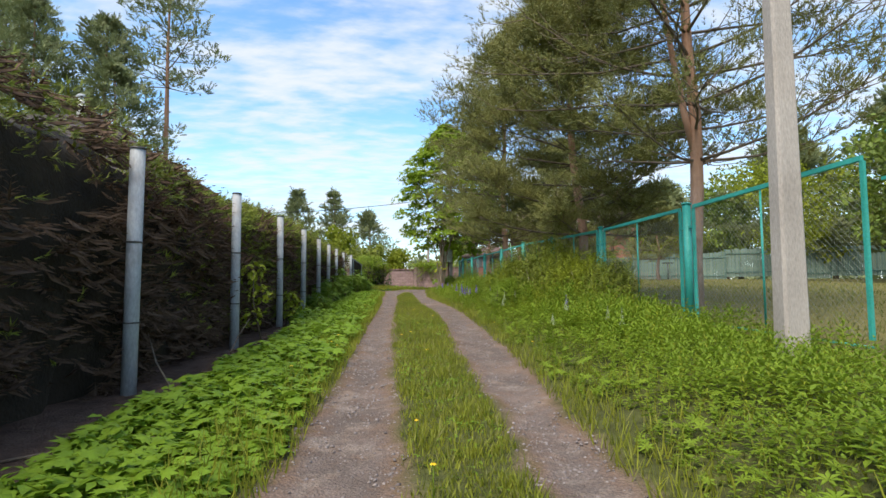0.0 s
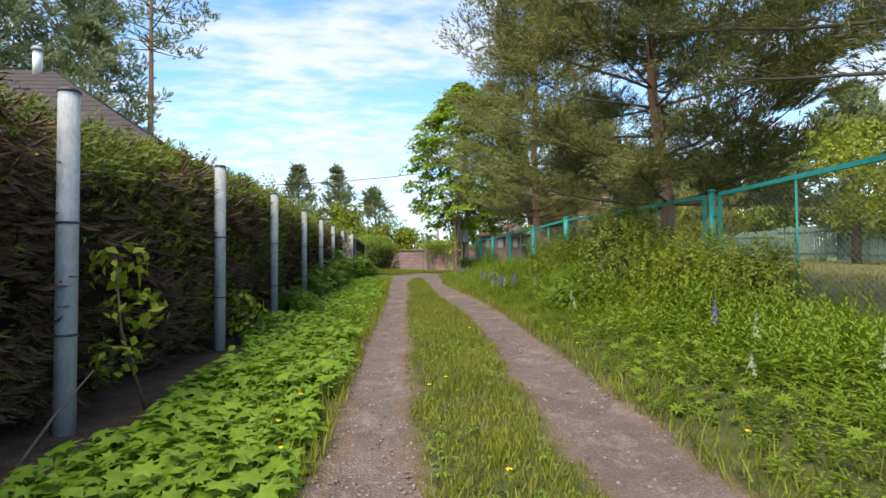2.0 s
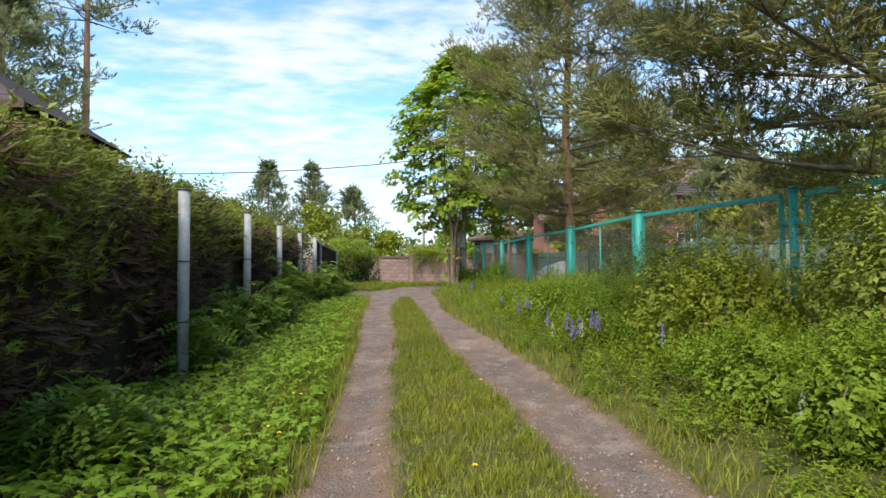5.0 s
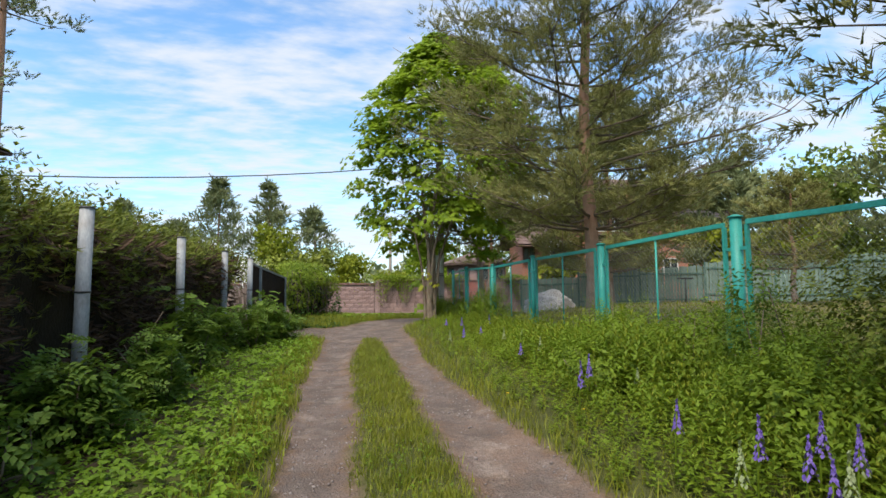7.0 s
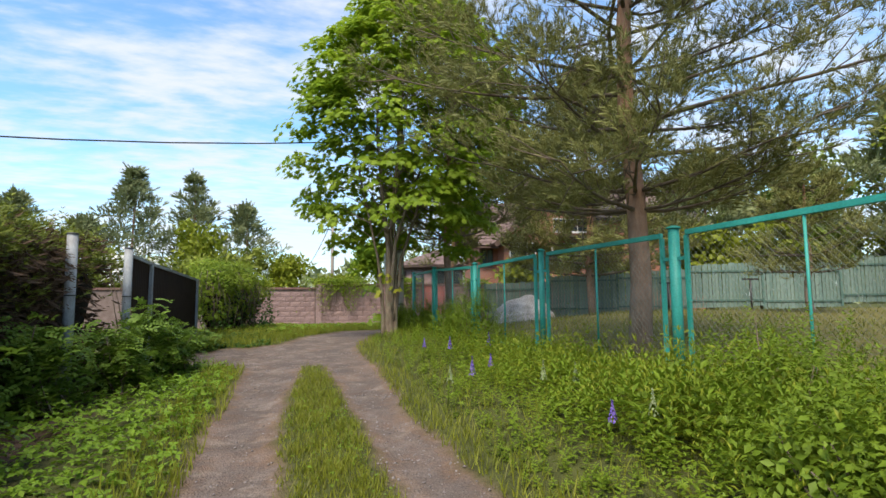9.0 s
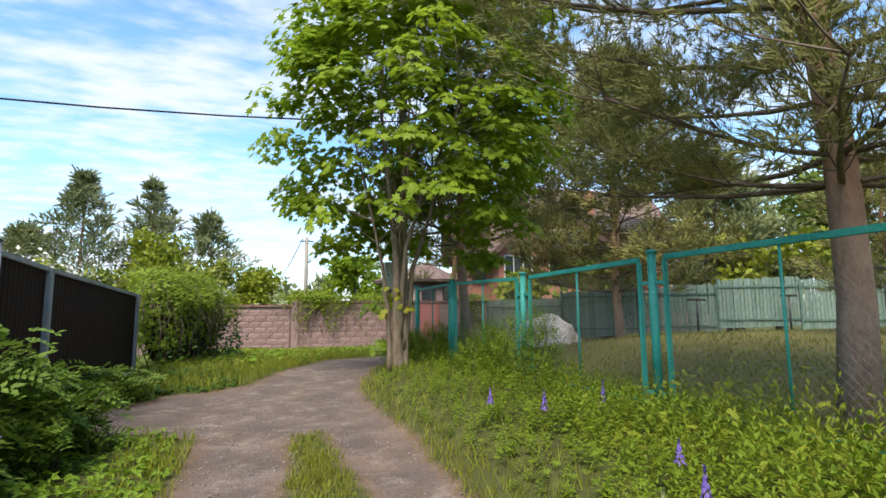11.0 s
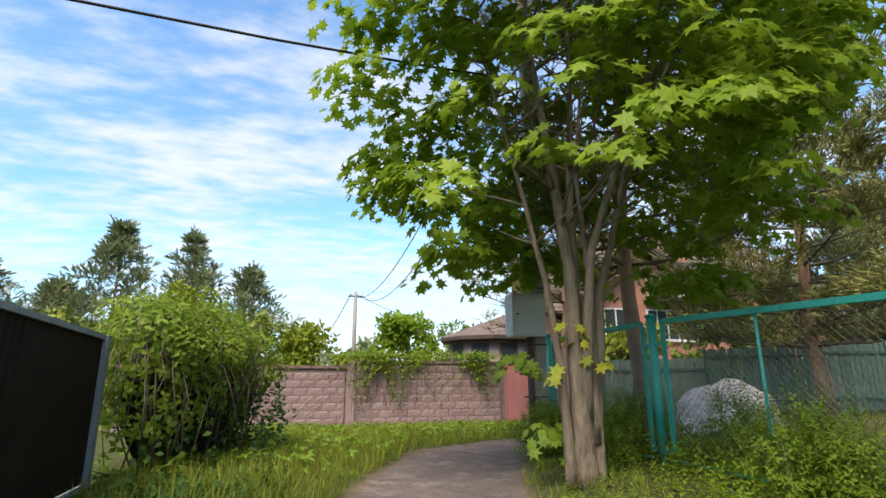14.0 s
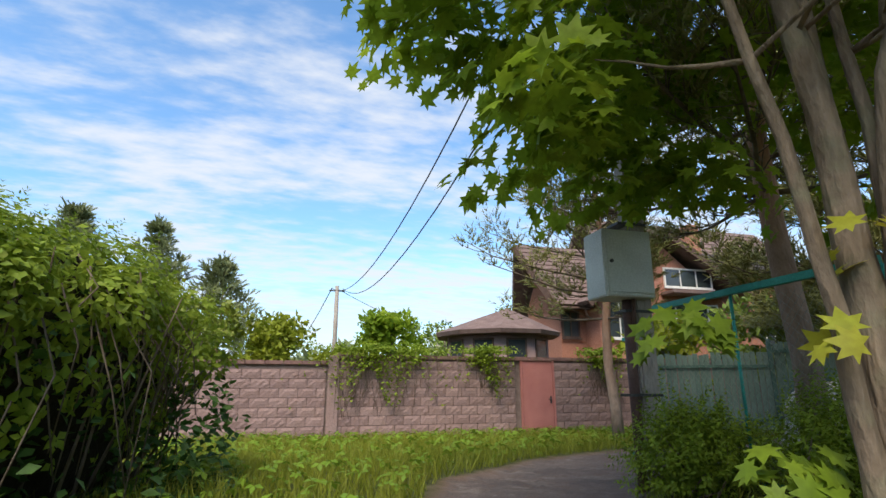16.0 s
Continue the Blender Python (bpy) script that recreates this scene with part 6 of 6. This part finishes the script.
def lupin(x, y, h, mat, seed):
    r = np.random.default_rng(seed)
    t = thing("lupin", x, y, g1(x, y), "flowering lupin spike on the verge", "flower", "lupins on the verge")
    part("stem", a_tube([(0, 0, 0), (0.02, 0.01, h * 0.6), (0.03, 0.0, h)], [0.006, 0.006, 0.004], 5), M_WEED_R, t)
    n = 90
    u = r.uniform(0, 1, n)
    a = r.uniform(0, 6.283, n)
    rad = 0.04 * (1.05 - u)
    P = np.stack([0.03 + rad * np.cos(a), rad * np.sin(a), h * 0.62 + u * h * 0.42], 1)
    scatter("flower_spike", *LEAF2, P, toward(np.stack([np.cos(a), np.sin(a), 0.5 + 0 * a], 1)), r.uniform(0.02, 0.034, n), mat, t)


LUPINS = [(1.45, 16.6), (1.68, 16.75), (1.75, 16.5), (1.55, 16.15), (1.96, 16.64), (1.68, 16.2), (1.94, 16.4), (1.73, 19.1), (1.52, 18.8), (1.6, 17.4), (2.35, 8.2), (2.7, 9.4), (2.2, 15.3), (1.3, 23.5), (1.76, 24.2), (1.05, 23.5), (1.44, 26.5), (1.68, 25.8), (2.3, 25.8), (1.75, 21.5), (1.9, 23.0)]
for i, (x, y) in enumerate(LUPINS):
    lupin(x, y, random.uniform(0.48, 0.6) if y < 20 else random.uniform(0.36, 0.5), M_LUPIN if i % 5 else M_LUPIN_PALE, 400 + i)
for i in range(16):
    lupin(random.uniform(1.9, 3.2), random.uniform(4, 24), random.uniform(0.36, 0.5), M_LUPIN_PALE, 500 + i)


def dandelion(x, y, seed):
    r = np.random.default_rng(seed)
    t = thing("dandelion", x, y, g1(x, y), "small yellow dandelion flower in the grass", "flower", "dandelions")
    h = r.uniform(0.12, 0.2)
    part("stem", a_tube([(0, 0, 0), (0, 0.01, h)], [0.003, 0.003], 4), M_WEED_R, t)
    a = r.uniform(0, 6.283, 16)
    scatter("flower_head", *LEAF2, np.tile([[0, 0.01, h]], (16, 1)), toward(np.stack([np.cos(a), np.sin(a), 0.8 + 0 * a], 1)) @ xrot(np.full(16, -1.2)), np.full(16, 0.02), M_YELLOW, t)


for i in range(24):
    y = random.uniform(2.5, 20)
    x = random.choice((float(right_edge(y)) + random.uniform(0.05, 0.8), random.uniform(-0.2, 0.5), float(left_edge(y)) - random.uniform(0.05, 0.4)))
    dandelion(x, y, 600 + i)


def loose_stones():
    r = np.random.default_rng(321)
    tv = np.array([(1, 0, 0), (-1, 0, 0), (0, 0.8, 0), (0, -0.8, 0), (0, 0, 0.6), (0, 0, -0.6)])
    tf = np.array([(0, 2, 4), (2, 1, 4), (1, 3, 4), (3, 0, 4), (2, 0, 5), (1, 2, 5), (3, 1, 5), (0, 3, 5)])
    P = spots(62000, -1.6, 1.6, 1.0, 30, lambda x, y: (inside(x, y) > 0.02) * (1 - 0.6 * smooth(y, 8, 25)) * (0.25 + 0.75 * smooth(wob(x * 1.4 + 3, y * 0.9), -0.3, 0.5)), r)
    stuff(scatter("gravel", tv, tf, P, rand_rot(len(P), 40, r), 0.004 + 0.017 * r.uniform(0, 1, len(P)) ** 2.2, M_STONE), "loose grey stones on the lane", "gravel")


loose_stones()


def fallen_litter():
    r = np.random.default_rng(331)
    tv = np.array([(0, -0.5, 0), (0.008, 0, 0.004), (0, 0.5, 0.0), (-0.008, 0.02, 0.0)])
    tf = np.array([(0, 1, 3), (1, 2, 3)])
    P = spots(9000, -3.3, -1.5, 0.5, 25, lambda x, y: (x < HX(y) + 0.9) * (x > HX(y) - 0.1), r)
    P[:, 2] += 0.01
    stuff(scatter("dry_litter", tv, tf, P, rand_rot(len(P), 14, r), r.uniform(0.08, 0.4, len(P)), M_HEDGE_BROWN), "dry brown twigs and needles under the hedge", "litter")
    P = spots(5000, -1.7, 2.2, 1, 30, lambda x, y: (np.abs(inside(x, y)) < 0.18) * 1.0, r)
    P[:, 2] += 0.006
    stuff(scatter("dry_litter", tv, tf, P, rand_rot(len(P), 10, r), r.uniform(0.03, 0.12, len(P)), M_GRASS_DRY), "dry straw along the ruts", "litter")


fallen_litter()


def fallen_stick(x, y, L, ang, rise):
    ob = part("stick", a_tube([(0, 0, 0.01), (L * 0.5, 0.03, rise * 0.45 + 0.02), (L, 0, rise + 0.01)], [0.009, 0.008, 0.004], 5), M_TWIG)
    ob.matrix_world = pose(x, y, g1(x, y), 0, 0, ang)
    tagged(ob, "dry bare stick lying under the hedge", "stick", "sticks under the hedge")


for q in ((-2.3, 3.1, 0.9, 20, 0.06), (-2.1, 4.9, 0.8, 130, 0.45), (-2.3, 7.0, 0.5, 80, 0.4), (-2.2, 5.8, 0.7, -15, 0.03)):
    fallen_stick(*q)


def clothes_post(x, y):
    t = thing("clothes_post", x, y, g1(x, y) - 0.03, "dark T-shaped steel post on the lawn", "post", "T posts on the lawn")
    part("upright", a_tube([(0, 0, 0), (0, 0, 1.35)], [0.04, 0.04], 8), M_METAL_DARK, t)
    part("crossbar", a_box(-0.4, -0.04, 1.35, 0.4, 0.04, 1.43, bevel=0.006), M_METAL_DARK, t)


clothes_post(14.9, 38.0)
clothes_post(17.9, 36.6)


# ---------------------------------------------------------------- block wall and its door
WALL_Y, WALL_R, WALL_L = 44.1, 2.64, 2.48
DOOR_X0, DOOR_X1, DOOR_TOP = 5.42, 6.46, 2.60


def block_wall():
    wall = thing("wall_north", 0, WALL_Y, 0, "wall of pinkish split-face concrete blocks with dark coping", "wall", "", "structure")
    bm = bmesh.new()
    box(bm, -14, 0.03, 0.2, 0.28, 0.30, WALL_L - 0.10)
    box(bm, 0.282, 0.03, 0.2, DOOR_X0, 0.30, WALL_R - 0.10)
    box(bm, DOOR_X1, 0.03, 0.2, 16.0, 0.30, WALL_R - 0.10)
    box(bm, DOOR_X0 + 0.002, 0.03, DOOR_TOP, DOOR_X1 - 0.002, 0.30, WALL_R - 0.10)
    part("mortar_core", bm, M_MORTAR, wall)
    r = random.Random(9)
    bw, bh = 0.45, 0.23
    metas = []
    for v in range(6):
        for half in (1.0, 0.5):
            bm = bmesh.new()
            w = bw * half - 0.014
            nx, nz = 5, 3
            g = [[bm.verts.new((w * (i / nx - 0.5), -0.012 - (0.014 * r.random() + 0.002 if 0 < i < nx and 0 < j < nz else 0.0), (bh - 0.014) * j / nz)) for j in range(nz + 1)] for i in range(nx + 1)]
            for i in range(nx):
                for j in range(nz):
                    bm.faces.new((g[i][j], g[i + 1][j], g[i + 1][j + 1], g[i][j + 1]))
            edge = [g[i][0] for i in range(nx + 1)] + [g[nx][j] for j in range(1, nz + 1)] + [g[i][nz] for i in range(nx - 1, -1, -1)] + [g[0][j] for j in range(nz - 1, 0, -1)]
            back = [bm.verts.new((q.co.x, 0.035, q.co.z)) for q in edge]
            for k in range(len(edge)):
                bm.faces.new((edge[k], back[k], back[(k + 1) % len(edge)], edge[(k + 1) % len(edge)]))
            bmesh.ops.recalc_face_normals(bm, faces=bm.faces[:])
            me = bpy.data.meshes.new("block")
            bm.to_mesh(me)
            bm.free()
            me.materials.append(M_BLOCK)
            metas.append((half, me))
    full, halfs = [m for h, m in metas if h == 1.0], [m for h, m in metas if h == 0.5]
    for course in range(9):
        z = 0.44 + course * bh
        for lo, hi, top in ((-4.4, 0.28, WALL_L), (0.30, DOOR_X0, WALL_R), (DOOR_X1, 9.4, WALL_R)):
            if z + bh > top - 0.08:
                continue
            x = lo
            if course % 2:
                ob = new("block", r.choice(halfs))
                ob.parent = wall
                ob.location = (x + bw / 4, 0, z)
                x += bw / 2
            while x + bw <= hi + 0.02:
                ob = new("block", r.choice(full))
                ob.parent = wall
                ob.location = (x + bw / 2, r.uniform(-0.004, 0.004), z)
                x += bw
            if hi - x > bw / 2 - 0.02:
                ob = new("block", r.choice(halfs))
                ob.parent = wall
                ob.location = (x + bw / 4, 0, z)
    for x0, x1, t in ((-14, 0.27, WALL_L), (0.29, 16, WALL_R)):
        x = x0
        while x < x1 - 0.1:
            e = min(x1, x + 0.45)
            part("coping_block", a_box(x + 0.004, -0.035, t - 0.10, e - 0.004, 0.34, t + r.uniform(0.0, 0.012), bevel=0.012), M_CAP, wall)
            x = e
    part("pillar", a_box(0.14, -0.08, 0.25, 0.42, -0.036, WALL_R - 0.02, bevel=0.01), M_BLOCK, wall)
    d = thing("door_1", DOOR_X0, WALL_Y, 0, "closed dusty-pink painted steel door in the block wall", "door", "", "structure")
    part("leaf", a_box(0.06, 0.0, 0.50, DOOR_X1 - DOOR_X0 - 0.06, 0.05, DOOR_TOP - 0.05, bevel=0.008), M_DOOR, d)
    for q in ((0.0, 0.45, 0.055, DOOR_TOP), (DOOR_X1 - DOOR_X0 - 0.055, 0.45, DOOR_X1 - DOOR_X0, DOOR_TOP), (0.057, DOOR_TOP - 0.047, DOOR_X1 - DOOR_X0 - 0.057, DOOR_TOP)):
        part("frame", a_box(q[0], -0.025, q[1], q[2], 0.09, q[3], bevel=0.006), M_DOOR, d)
    part("handle", a_tube([(0.90, 0.0, 1.5), (0.90, -0.05, 1.5), (0.80, -0.055, 1.5)], [0.012] * 3, 8), M_METAL_DARK, d)
    part("lock_plate", a_box(0.875, -0.008, 1.38, 0.925, -0.002, 1.58), M_METAL_DARK, d)


block_wall()


def wall_vine(x, w, drop, seed, n, top):
    r = np.random.default_rng(seed)
    t = thing("wall_vine", x, WALL_Y, top, "green climbing vine spilling over the block wall", "vine", "vines on the wall")
    P = np.stack([r.normal(0, w * 0.42, n), r.uniform(-0.28, 0.3, n), 0.08 + 0.16 * r.uniform(0, 1, n) * (1 + 0.5 * np.sin(3 * np.arange(n)))], 1)
    m = int(n * 0.7)
    xs = r.normal(0, w * 0.36, m)
    hang = r.uniform(0, 1, m) ** 1.5 * drop * (0.6 + 0.4 * np.sin(xs * 5))
    Q = np.stack([xs, -0.12 - 0.12 * r.uniform(0, 1, m), -hang], 1)
    A = np.concatenate([P, Q])
    scatter("foliage", *LEAF2, A, rand_rot(len(A), 60, r), r.uniform(0.06, 0.13, len(A)), M_VINE, t)
    bm = bmesh.new()
    for k in range(int(w * 16)):
        a = r.normal(0, w * 0.35)
        tube(bm, [(a, -0.10, 0.05), (a + r.normal() * 0.08, -0.09, -drop * 0.5), (a + r.normal() * 0.15, -0.08, -drop * r.uniform(0.7, 1.15))], [0.008, 0.007, 0.004], 3)
    part("bare_stemwork", bm, M_TWIG, t, "dry hanging stems")


wall_vine(1.45, 2.2, 1.4, 701, 1300, WALL_R)
wall_vine(4.4, 0.9, 1.1, 702, 700, WALL_R)
wall_vine(8.0, 0.8, 1.2, 703, 700, WALL_R)
